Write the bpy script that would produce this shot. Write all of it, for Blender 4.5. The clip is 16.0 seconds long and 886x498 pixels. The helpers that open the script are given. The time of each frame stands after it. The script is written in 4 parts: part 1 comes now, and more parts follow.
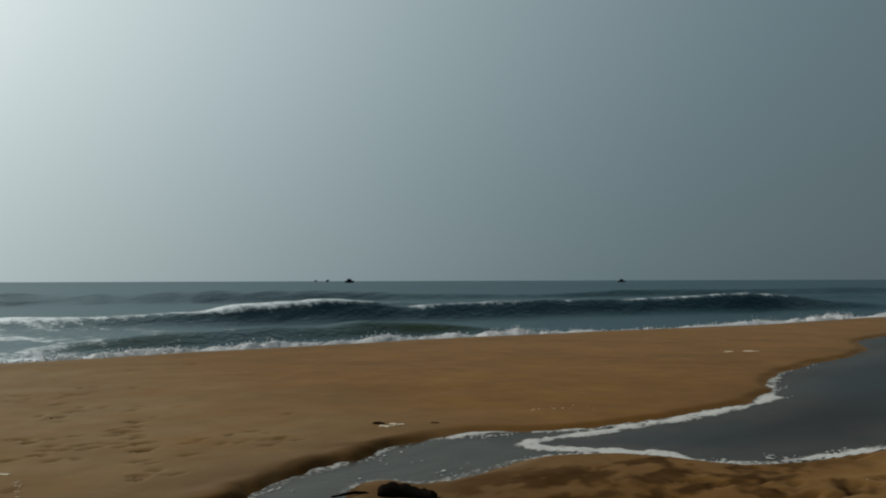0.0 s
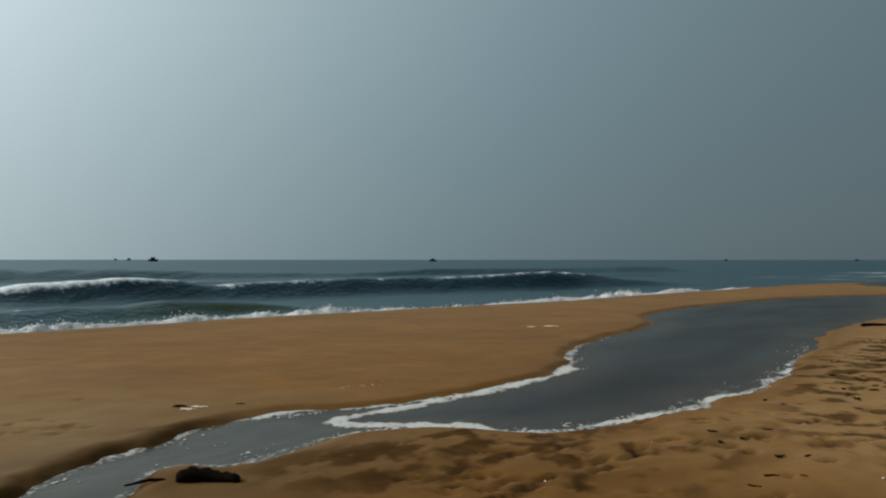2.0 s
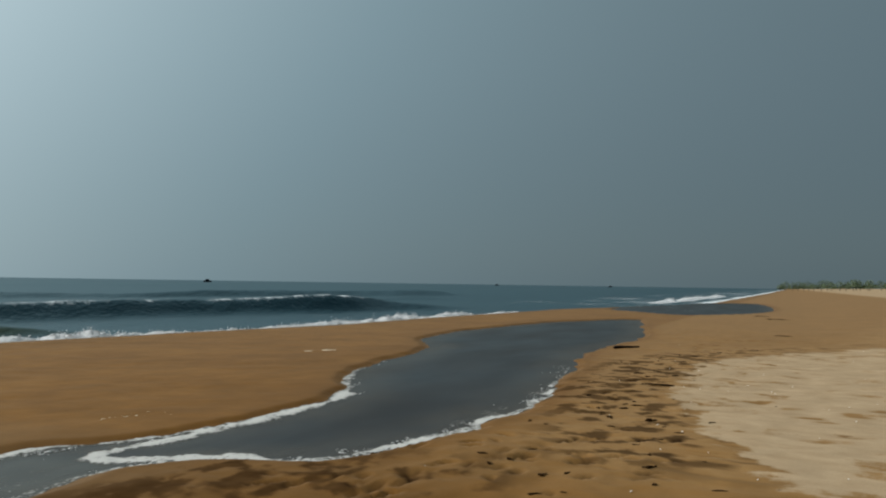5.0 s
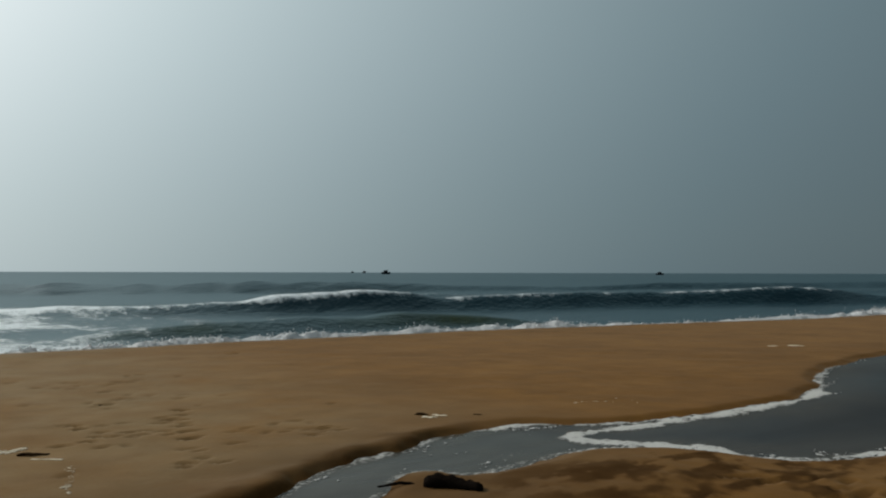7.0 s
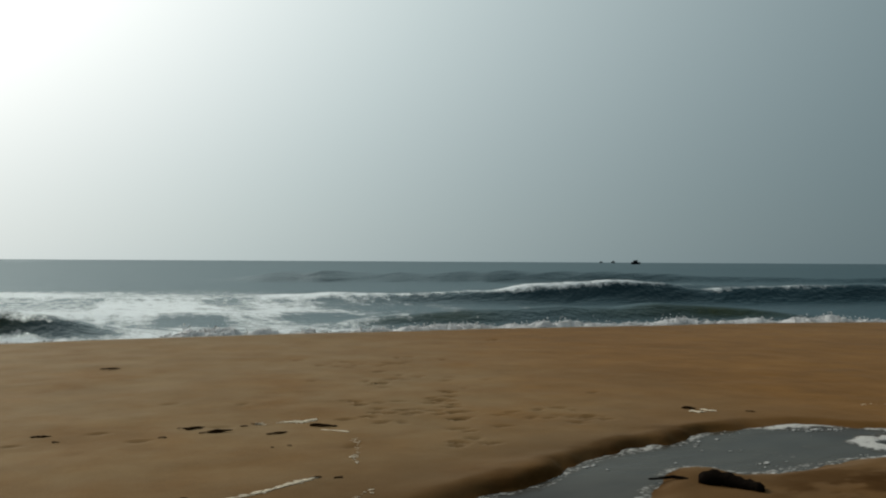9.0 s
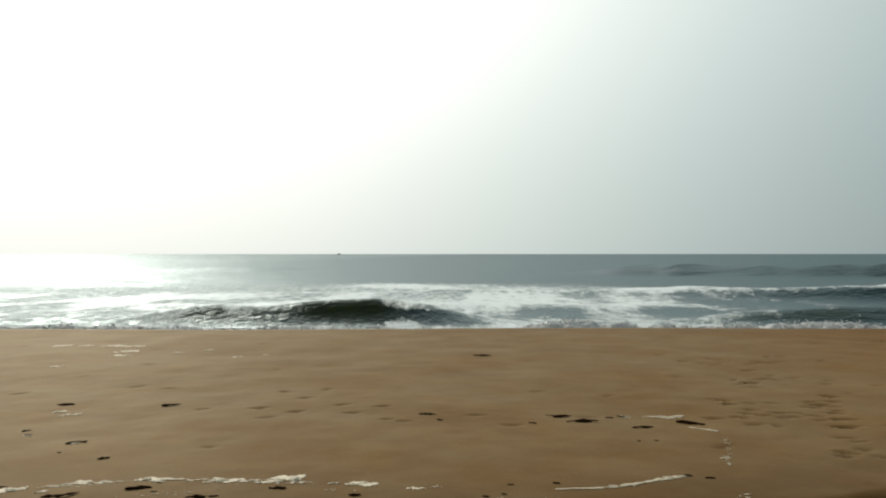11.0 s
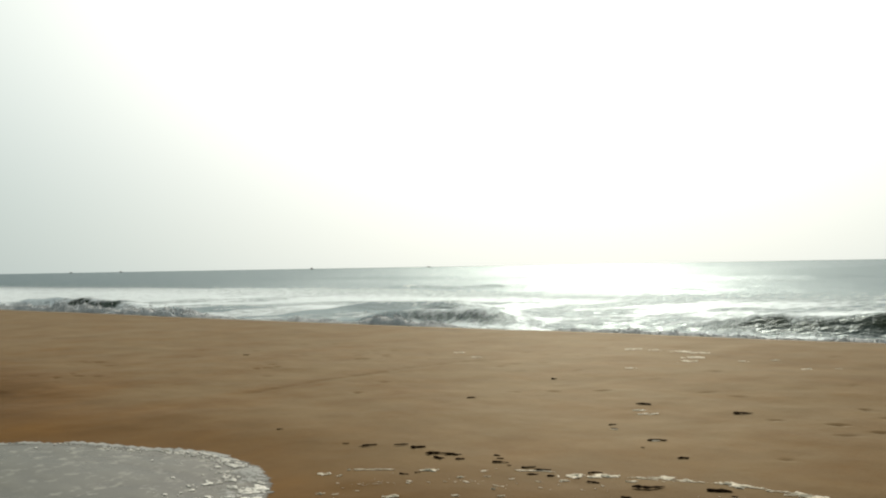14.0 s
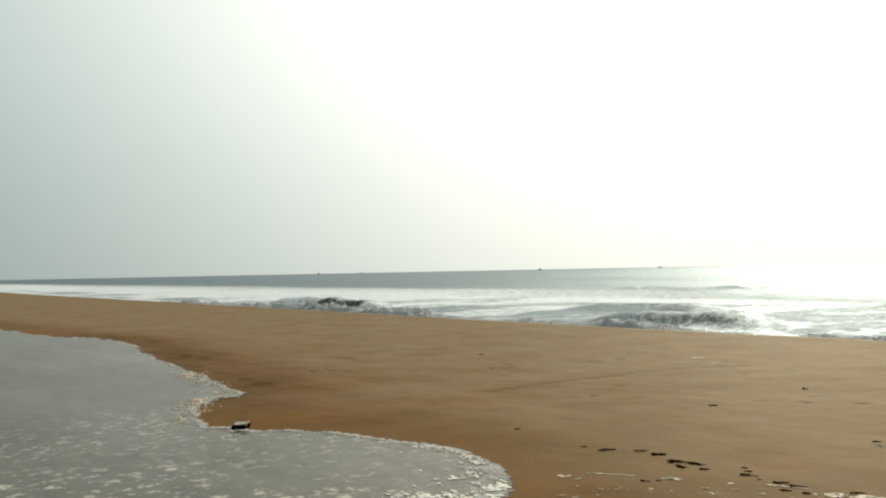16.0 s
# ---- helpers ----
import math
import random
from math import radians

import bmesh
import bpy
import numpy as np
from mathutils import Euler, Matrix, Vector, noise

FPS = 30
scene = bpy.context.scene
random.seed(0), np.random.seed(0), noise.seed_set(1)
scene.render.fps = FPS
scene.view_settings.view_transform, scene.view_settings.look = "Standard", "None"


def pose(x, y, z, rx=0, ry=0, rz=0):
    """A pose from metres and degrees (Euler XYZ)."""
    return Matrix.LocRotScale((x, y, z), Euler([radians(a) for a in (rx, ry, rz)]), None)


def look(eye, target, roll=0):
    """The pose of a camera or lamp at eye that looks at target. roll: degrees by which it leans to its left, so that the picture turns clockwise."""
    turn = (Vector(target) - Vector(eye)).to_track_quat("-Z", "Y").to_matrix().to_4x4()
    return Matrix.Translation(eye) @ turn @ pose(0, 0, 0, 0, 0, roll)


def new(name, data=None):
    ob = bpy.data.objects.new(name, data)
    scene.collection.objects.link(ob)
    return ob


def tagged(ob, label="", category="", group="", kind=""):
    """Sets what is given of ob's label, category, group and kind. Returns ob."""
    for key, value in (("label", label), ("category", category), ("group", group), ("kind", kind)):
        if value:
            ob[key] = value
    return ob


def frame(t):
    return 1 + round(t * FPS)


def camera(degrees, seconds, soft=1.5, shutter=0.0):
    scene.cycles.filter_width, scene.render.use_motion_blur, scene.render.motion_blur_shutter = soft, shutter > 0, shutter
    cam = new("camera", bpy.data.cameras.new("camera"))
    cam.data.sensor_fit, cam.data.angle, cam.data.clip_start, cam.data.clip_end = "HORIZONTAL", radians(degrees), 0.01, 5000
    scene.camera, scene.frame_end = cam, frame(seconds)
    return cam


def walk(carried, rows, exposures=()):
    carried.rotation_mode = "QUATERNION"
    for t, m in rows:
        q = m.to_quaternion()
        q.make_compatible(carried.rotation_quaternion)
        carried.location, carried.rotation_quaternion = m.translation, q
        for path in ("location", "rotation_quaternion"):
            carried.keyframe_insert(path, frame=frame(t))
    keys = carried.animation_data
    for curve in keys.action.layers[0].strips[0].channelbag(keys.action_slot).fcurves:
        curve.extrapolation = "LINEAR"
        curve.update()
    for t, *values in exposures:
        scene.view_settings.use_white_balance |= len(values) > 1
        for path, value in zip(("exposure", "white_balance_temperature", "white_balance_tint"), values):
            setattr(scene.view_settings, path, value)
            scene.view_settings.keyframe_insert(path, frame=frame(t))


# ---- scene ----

# The shore runs along x, the sea lies towards +y, the stream's water stands at z = -0.05.


# ---------------------------------------------------------------- camera and walk
def aim(x, y, z, yaw, pitch, roll):
    return pose(x, y, z, 0, 0, yaw) @ pose(0, 0, 0, 90 + pitch) @ pose(0, 0, 0, 0, 0, roll)


cam = camera(55.6, 16.0, soft=2.1)
WALK = [
    (0.0, 0.21, 0.16, 1.692, -40.0, 2.15, -0.17), (0.5, 0.21, 0.16, 1.683, -43.25, 2.08, -0.12),
    (1.0, 0.25, 0.16, 1.688, -46.63, 1.71, -0.06), (1.5, 0.27, 0.19, 1.676, -49.93, 1.18, 0.0),
    (2.0, 0.31, 0.21, 1.662, -52.68, 0.71, 0.01), (2.5, 0.33, 0.22, 1.663, -55.73, 0.89, -0.11),
    (3.0, 0.36, 0.23, 1.66, -58.86, 1.31, 0.29), (3.2, 0.37, 0.22, 1.661, -60.27, 1.22, 0.55),
    (3.7, 0.37, 0.22, 1.67, -64.4, 1.4, 0.7), (4.2, 0.36, 0.22, 1.68, -68.2, 1.8, 0.8),
    (4.6, 0.35, 0.22, 1.69, -69.8, 2.1, 0.85), (5.0, 0.33, 0.22, 1.695, -67.6, 2.35, 0.85),
    (5.3, 0.31, 0.22, 1.699, -62.62, 2.4, 0.79), (5.5, 0.28, 0.24, 1.696, -58.44, 2.27, 0.6),
    (6.0, 0.21, 0.27, 1.694, -47.64, 1.23, 0.25), (6.5, 0.17, 0.25, 1.689, -42.02, 1.23, 0.05),
    (7.0, 0.16, 0.23, 1.689, -37.53, 1.59, 0.14), (7.5, 0.12, 0.25, 1.685, -32.21, 1.44, 0.3),
    (8.0, 0.09, 0.26, 1.693, -27.98, 1.1, 0.55), (8.2, 0.06, 0.28, 1.682, -26.36, 0.97, 0.44),
    (8.8, 0.03, 0.31, 1.67, -22.1, 0.85, 0.35), (9.5, 0.0, 0.36, 1.65, -17.0, 0.8, 0.25),
    (10.3, -0.03, 0.38, 1.641, -8.41, 0.7, 0.16), (10.5, -0.04, 0.37, 1.646, -5.39, 0.61, 0.04),
    (11.0, -0.07, 0.33, 1.663, 3.05, 0.32, -0.02), (11.5, -0.09, 0.29, 1.672, 10.93, 0.58, -0.34),
    (12.0, -0.09, 0.24, 1.671, 18.31, 1.45, -0.55), (12.5, -0.1, 0.23, 1.667, 23.77, 1.15, -0.22),
    (13.0, -0.12, 0.2, 1.67, 29.8, 0.61, -0.27), (13.5, -0.13, 0.17, 1.673, 34.55, 1.01, -0.94),
    (14.0, -0.15, 0.14, 1.68, 39.51, 1.17, -0.98), (14.5, -0.15, 0.12, 1.675, 42.61, 0.85, -0.92),
    (15.0, -0.17, 0.08, 1.684, 47.2, 1.06, -0.69), (15.5, -0.17, 0.06, 1.694, 51.99, 0.74, -1.14),
    (16.0, -0.16, 0.04, 1.707, 54.95, 1.5, -1.13),
]
EXPOSURE = [(0.0, -0.1, 6500, 10), (1.0, -0.06, 6400, 10), (2.0, 0.28, 6420, 10), (3.0, 0.4, 6370, 10), (5.5, 0.5, 6300, 10), (6.2, 0.14, 6250, 10), (7.0, -0.07, 6420, 10),
            (8.2, -0.1, 6550, 10), (10.3, 0.05, 6750, 9), (11.5, 0.1, 6900, 9), (13.0, 0.1, 6950, 9), (14.5, 0.15, 7000, 9), (16.0, 0.22, 7150, 9)]
walk(cam, [(t, aim(*row)) for t, *row in WALK], EXPOSURE)

# ---------------------------------------------------------------- sky and sun
SUN_AZ, SUN_EL = radians(29.5), radians(33)
SUN = Vector((-math.sin(SUN_AZ) * math.cos(SUN_EL), math.cos(SUN_AZ) * math.cos(SUN_EL), math.sin(SUN_EL)))


def build_sky():
    world = bpy.data.worlds.new("hazy_sky")
    scene.world = world
    world.use_nodes = True
    nt = world.node_tree
    N, link = nt.nodes, nt.links.new
    N.clear()

    def math_node(op, a, b=None):
        n = N.new("ShaderNodeMath")
        n.operation = op
        for i, v in enumerate((a, b)):
            if v is None:
                continue
            if isinstance(v, (int, float)):
                n.inputs[i].default_value = v
            else:
                link(v, n.inputs[i])
        return n.outputs[0]

    sky = N.new("ShaderNodeTexSky")
    sky.sky_type, sky.sun_disc = "NISHITA", False
    sky.sun_elevation, sky.sun_rotation = SUN_EL, -SUN_AZ
    sky.dust_density, sky.air_density = 1.5, 1.0
    way = N.new("ShaderNodeTexCoord").outputs["Generated"]
    dot = N.new("ShaderNodeVectorMath")
    dot.operation = "DOT_PRODUCT"
    link(way, dot.inputs[0])
    dot.inputs[1].default_value = SUN
    angle = math_node("ARCCOSINE", math_node("MINIMUM", math_node("MAXIMUM", dot.outputs["Value"], -1.0), 1.0))
    # haze scatters the sun's light forward: brightness falls off with the angle from the sun
    wide = math_node("EXPONENT", math_node("MULTIPLY", math_node("POWER", math_node("MULTIPLY", angle, 1 / HAZE_SPREAD), 1.6), -1.0))
    near = math_node("EXPONENT", math_node("MULTIPLY", angle, -5.0))
    glow = math_node("ADD", math_node("MULTIPLY", wide, HAZE_STRENGTH), math_node("MULTIPLY", near, AUREOLE))
    split = N.new("ShaderNodeSeparateXYZ")
    link(way, split.inputs[0])
    lift = N.new("ShaderNodeMapRange")
    lift.interpolation_type = "SMOOTHERSTEP"
    link(split.outputs["Z"], lift.inputs["Value"])
    for key, v in zip(("From Min", "From Max", "To Min", "To Max"), (-0.04, 0.34, 0.88, 1.0)):
        lift.inputs[key].default_value = v
    ramp = N.new("ShaderNodeValToRGB")
    link(math_node("MULTIPLY", angle, 1 / math.pi), ramp.inputs["Fac"])
    el = ramp.color_ramp.elements
    el[0].position, el[0].color = 0.12, (1.0, 0.99, 0.96, 1)
    el[1].position, el[1].color = 0.46, (0.65, 0.925, 1.02, 1)
    mid = el.new(0.26)
    mid.color = (0.835, 0.975, 0.99, 1)
    haze = N.new("ShaderNodeBackground")
    link(ramp.outputs["Color"], haze.inputs["Color"])
    link(math_node("MULTIPLY", math_node("ADD", glow, HAZE_FLOOR), lift.outputs["Result"]), haze.inputs["Strength"])
    clear = N.new("ShaderNodeBackground")
    link(sky.outputs["Color"], clear.inputs["Color"])
    clear.inputs["Strength"].default_value = 0.003
    both = N.new("ShaderNodeAddShader")
    link(haze.outputs[0], both.inputs[0])
    link(clear.outputs[0], both.inputs[1])
    out = N.new("ShaderNodeOutputWorld")
    link(both.outputs[0], out.inputs["Surface"])


HAZE_SPREAD, HAZE_STRENGTH, HAZE_FLOOR, AUREOLE = 0.825, 1.48, 0.09, 1.7
build_sky()
sun_data = bpy.data.lights.new("sun", "SUN")
sun_data.energy, sun_data.angle, sun_data.color = 2.2, radians(2.5), (1.0, 0.94, 0.84)
sun_lamp = new("sun", sun_data)
sun_lamp.matrix_world = look(SUN * 60, (0, 0, 0))


# ---------------------------------------------------------------- materials
def material(name):
    m = bpy.data.materials.new(name)
    m.use_nodes = True
    nt = m.node_tree
    return m, nt, nt.nodes["Principled BSDF"]


def node(nt, kind, **inputs):
    n = nt.nodes.new(kind)
    for key, v in inputs.items():
        socket = n.inputs[key.replace("_", " ")]
        if hasattr(v, "is_linked"):
            nt.links.new(v, socket)
        else:
            socket.default_value = v
    return n


def maths(nt, op, a, b=0.0, clamp=False):
    n = nt.nodes.new("ShaderNodeMath")
    n.operation, n.use_clamp = op, clamp
    for i, v in enumerate((a, b)):
        if hasattr(v, "is_linked"):
            nt.links.new(v, n.inputs[i])
        else:
            n.inputs[i].default_value = v
    return n.outputs[0]


def mix(nt, fac, a, b):
    n = nt.nodes.new("ShaderNodeMix")
    n.data_type = "RGBA"
    for i, v in ((0, fac), (6, a), (7, b)):
        if hasattr(v, "is_linked"):
            nt.links.new(v, n.inputs[i])
        else:
            n.inputs[i].default_value = v if i == 0 else (*v, 1)
    return n.outputs[2]


def texture(nt, scale, detail=4.0, stretch=(1, 1, 1), rough=0.55):
    """Noise in metres."""
    co = nt.nodes.new("ShaderNodeTexCoord")
    mp = node(nt, "ShaderNodeMapping", Vector=co.outputs["Object"], Scale=stretch)
    return node(nt, "ShaderNodeTexNoise", Vector=mp.outputs[0], Scale=scale, Detail=detail, Roughness=rough).outputs["Fac"]


def attribute(nt, name):
    n = nt.nodes.new("ShaderNodeAttribute")
    n.attribute_name = name
    return n.outputs["Fac"]


def relief(nt, bsdf, height, strength, distance):
    b = node(nt, "ShaderNodeBump", Height=height, Strength=strength, Distance=distance)
    nt.links.new(b.outputs[0], bsdf.inputs["Normal"])


def capped_gloss(nt, p, normal, rough, most, hide=0.0, tint=(1, 1, 1, 1), share=1.0):
    """A gloss over the matt p that grows towards grazing views but never past most: uneven ground and wavelets hide one another."""
    p.inputs["Specular IOR Level"].default_value = 0.0
    p.inputs["Roughness"].default_value = 0.9
    nt.links.new(normal, p.inputs["Normal"])
    gloss = node(nt, "ShaderNodeBsdfGlossy", Color=tint, Roughness=rough, Normal=normal)
    edge = node(nt, "ShaderNodeFresnel", IOR=1.33, Normal=normal).outputs[0]
    shine = maths(nt, "MULTIPLY", maths(nt, "MINIMUM", maths(nt, "MULTIPLY", edge, share), most), maths(nt, "SUBTRACT", 1.0, hide))
    both = nt.nodes.new("ShaderNodeMixShader")
    nt.links.new(shine, both.inputs[0])
    nt.links.new(p.outputs[0], both.inputs[1])
    nt.links.new(gloss.outputs[0], both.inputs[2])
    nt.links.new(both.outputs[0], nt.nodes["Material Output"].inputs["Surface"])


def wire(nt, out, bsdf, key):
    nt.links.new(out, bsdf.inputs[key])


def make_sand():
    m, nt, p = material("beach_sand")
    broad, patch, grain = texture(nt, 0.35, 5), texture(nt, 2.6, 5, (1.1, 0.8, 1)), texture(nt, 90, 3)
    streaks = texture(nt, 0.55, 4, (0.8, 0.9, 1))
    uneven = maths(nt, "MULTIPLY", maths(nt, "SUBTRACT", maths(nt, "ADD", broad, streaks), 0.72), 1.7, True)
    col = mix(nt, uneven, (0.1150, 0.0512, 0.0094), (0.1917, 0.0912, 0.0201))
    col = mix(nt, maths(nt, "MULTIPLY", patch, 0.8), col, (0.0901, 0.0400, 0.0082))
    col = mix(nt, maths(nt, "MULTIPLY", attribute(nt, "pale"), maths(nt, "ADD", patch, 0.1), True), col, (0.2250, 0.1319, 0.0523))
    mottle = maths(nt, "MULTIPLY", maths(nt, "SUBTRACT", texture(nt, 0.8, 6, (1, 0.8, 1), 0.6), 0.19), 2.4, True)
    col = mix(nt, maths(nt, "MULTIPLY", attribute(nt, "dun"), mottle), col, (0.1640, 0.1050, 0.0490))
    # dark sand patches, with painted shade of prints, far scarp and near bank
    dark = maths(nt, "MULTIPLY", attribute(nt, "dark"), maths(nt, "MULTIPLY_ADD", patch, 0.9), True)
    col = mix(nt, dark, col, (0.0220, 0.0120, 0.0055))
    dry_noise = maths(nt, "MULTIPLY", maths(nt, "SUBTRACT", texture(nt, 2.4, 8, (1, 1, 1), 0.7), 0.5), 1.9)
    dry = maths(nt, "MULTIPLY", maths(nt, "ADD", maths(nt, "SUBTRACT", attribute(nt, "dry"), 0.4), dry_noise), 4.0, True)
    col = mix(nt, dry, col, mix(nt, patch, (0.36, 0.275, 0.175), (0.22, 0.150, 0.085)))
    # wet margins, plus light falloff painted over the near bank
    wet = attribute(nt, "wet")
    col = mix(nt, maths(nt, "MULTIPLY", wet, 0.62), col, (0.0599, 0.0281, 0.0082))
    speck = maths(nt, "MULTIPLY", maths(nt, "SUBTRACT", grain, 0.5), 0.6)
    hsv = node(nt, "ShaderNodeHueSaturation", Color=col, Value=maths(nt, "ADD", maths(nt, "ADD", speck, maths(nt, "MULTIPLY", texture(nt, 1.5, 6, (0.8, 1.1, 1), 0.62), 0.55)), 0.725))
    wire(nt, hsv.outputs[0], p, "Base Color")
    h = maths(nt, "ADD", maths(nt, "MULTIPLY", grain, 0.12), maths(nt, "ADD", maths(nt, "MULTIPLY", patch, 0.6), maths(nt, "MULTIPLY", texture(nt, 11, 4), 0.3)))
    bump = node(nt, "ShaderNodeBump", Height=h, Strength=0.26, Distance=0.03).outputs[0]
    capped_gloss(nt, p, bump, 0.6, maths(nt, "ADD", 0.075, maths(nt, "MULTIPLY", wet, 0.03)), maths(nt, "MAXIMUM", dry, dark), (1.0, 0.97, 0.84, 1), share=0.09)
    return m


def make_sea():
    m, nt, p = material("sea_water")
    long, fine = texture(nt, 0.9, 6, (0.4, 1.0, 1)), texture(nt, 5.0, 5, (0.7, 1.0, 1))
    lace = texture(nt, 2.2, 9, (0.9, 0.55, 1), 0.78)
    f = maths(nt, "ADD", attribute(nt, "foam"), maths(nt, "MULTIPLY", maths(nt, "SUBTRACT", lace, 0.5), 2.9))
    foam = maths(nt, "MULTIPLY", maths(nt, "SUBTRACT", f, 0.45), 1.7, True)
    h = maths(nt, "ADD", long, maths(nt, "ADD", maths(nt, "MULTIPLY", fine, 0.35), maths(nt, "MULTIPLY", foam, 0.25)))
    bump = node(nt, "ShaderNodeBump", Height=h, Strength=0.65, Distance=0.3).outputs[0]
    water = mix(nt, texture(nt, 0.06, 4, (0.3, 1.0, 1)), (0.002, 0.017, 0.026), (0.004, 0.027, 0.037))
    # sediment and light in the thin upper face of a wave turn it olive
    water = mix(nt, maths(nt, "MULTIPLY", attribute(nt, "thin"), maths(nt, "ADD", fine, 0.3), True), water, (0.030, 0.036, 0.010))
    wire(nt, mix(nt, foam, water, (0.66, 0.69, 0.70)), p, "Base Color")
    capped_gloss(nt, p, bump, 0.31, 0.22, maths(nt, "MAXIMUM", maths(nt, "MULTIPLY", foam, 0.24), maths(nt, "MULTIPLY", attribute(nt, "thin"), 0.95)), (0.84, 0.975, 1.0, 1))
    return m


def make_stream():
    m, nt, p = material("stream_water")
    ripple, fine = texture(nt, 3.0, 4, (0.6, 1.4, 1)), texture(nt, 19.0, 6, (0.8, 1.2, 1), 0.76)
    f = maths(nt, "ADD", attribute(nt, "foam"), maths(nt, "MULTIPLY", maths(nt, "SUBTRACT", fine, 0.5), 2.5))
    foam = maths(nt, "MULTIPLY", maths(nt, "MULTIPLY", maths(nt, "SUBTRACT", f, 0.5), 3.0, True), maths(nt, "ADD", maths(nt, "MULTIPLY", attribute(nt, "foam"), 0.9), 0.3, True))
    silt = mix(nt, texture(nt, 0.5, 3), (0.013, 0.013, 0.014), (0.028, 0.027, 0.026))
    # pale tone for a thin foam film and for sky reflection painted in
    silt = mix(nt, maths(nt, "MULTIPLY", attribute(nt, "film_sheen"), maths(nt, "ADD", ripple, 0.2)), silt, (0.21, 0.20, 0.145))
    bed = mix(nt, texture(nt, 4.0, 5), (0.046, 0.040, 0.032), (0.070, 0.060, 0.046))
    silt = mix(nt, maths(nt, "MULTIPLY", attribute(nt, "shallow"), texture(nt, 1.3, 5), True), silt, bed)
    drift = maths(nt, "MULTIPLY", maths(nt, "SUBTRACT", texture(nt, 8.0, 5, (1, 1, 1), 0.62), 0.54), 8.0, True)
    silt = mix(nt, maths(nt, "MULTIPLY", drift, attribute(nt, "scum")), silt, (0.50, 0.48, 0.40))
    wire(nt, mix(nt, foam, silt, (0.40, 0.40, 0.38)), p, "Base Color")
    h = maths(nt, "ADD", maths(nt, "ADD", ripple, maths(nt, "MULTIPLY", texture(nt, 0.8, 3, (0.5, 1.6, 1)), 2.0)), maths(nt, "MULTIPLY", foam, 0.5))
    bump = node(nt, "ShaderNodeBump", Height=h, Strength=0.22, Distance=0.035).outputs[0]
    capped_gloss(nt, p, bump, 0.08, 0.55, foam, mix(nt, maths(nt, "MULTIPLY", attribute(nt, "film_sheen"), 2.0, True), (0.93, 0.985, 1.0), (1.0, 0.965, 0.93)), share=maths(nt, "ADD", maths(nt, "MULTIPLY", attribute(nt, "film_sheen"), 0.55), maths(nt, "MULTIPLY", maths(nt, "ADD", texture(nt, 0.45, 4, (0.5, 1.5, 1)), 0.16), 0.52)))
    return m


def make_plain(name, a, b, scale, rough, bump=0.3, distance=0.01):
    m, nt, p = material(name)
    n = texture(nt, scale, 5)
    wire(nt, mix(nt, n, a, b), p, "Base Color")
    p.inputs["Roughness"].default_value = rough
    p.inputs["Specular IOR Level"].default_value = 0.5 if rough < 0.9 else 0.0
    relief(nt, p, texture(nt, scale * 3, 4), bump, distance)
    return m


def make_foam(name, a, b, scale):
    """White water: light passes through its torn edges."""
    m, nt, p = material(name)
    n = texture(nt, scale, 6)
    col = mix(nt, n, a, b)
    wire(nt, col, p, "Base Color")
    p.inputs["Roughness"].default_value = 0.75
    bump = node(nt, "ShaderNodeBump", Height=texture(nt, scale * 3, 5), Strength=0.9, Distance=0.10).outputs[0]
    nt.links.new(bump, p.inputs["Normal"])
    glow = node(nt, "ShaderNodeBsdfTranslucent", Color=col, Normal=bump)
    both = nt.nodes.new("ShaderNodeMixShader")
    both.inputs[0].default_value = 0.35
    nt.links.new(p.outputs[0], both.inputs[1])
    nt.links.new(glow.outputs[0], both.inputs[2])
    nt.links.new(both.outputs[0], nt.nodes["Material Output"].inputs["Surface"])
    return m


SAND, SEA, STREAM = make_sand(), make_sea(), make_stream()
FOAM = make_foam("sea_foam", (0.62, 0.64, 0.65), (0.84, 0.85, 0.85), 5)
DRY_FOAM = make_plain("stranded_foam", (0.42, 0.35, 0.235), (0.70, 0.62, 0.47), 22, 0.7, 0.6, 0.01)
STREAM_FOAM = make_plain("stream_foam", (0.34, 0.34, 0.33), (0.50, 0.50, 0.48), 14, 0.7, 0.5, 0.01)
POOL_FOAM = make_plain("pool_foam", (0.56, 0.54, 0.47), (0.78, 0.76, 0.70), 14, 0.7, 0.5, 0.01)
WOOD = make_plain("wet_driftwood", (0.004, 0.003, 0.0025), (0.012, 0.009, 0.007), 9, 0.95, 0.8, 0.02)
WEED = make_plain("dark_weed", (0.006, 0.0035, 0.002), (0.034, 0.018, 0.008), 20, 0.95, 0.6, 0.01)
# upper face of the block, sunlight put into its colour
LIT_TOP = make_plain("block_lit_top", (0.24, 0.21, 0.16), (0.52, 0.48, 0.40), 25, 0.8, 0.5, 0.01)
HULL = make_plain("dark_hull_paint", (0.006, 0.008, 0.010), (0.014, 0.016, 0.019), 1.0, 0.95)
CABIN = make_plain("faded_cabin_paint", (0.008, 0.012, 0.016), (0.022, 0.027, 0.032), 1.5, 0.95)
BARK = make_plain("palm_bark", (0.08, 0.06, 0.045), (0.14, 0.11, 0.08), 4, 0.9)
LEAF = make_plain("tree_leaves", (0.03, 0.05, 0.02), (0.07, 0.10, 0.035), 2, 0.6)
PEBBLE = make_plain("pale_shell", (0.6, 0.57, 0.5), (0.78, 0.75, 0.7), 30, 0.6)


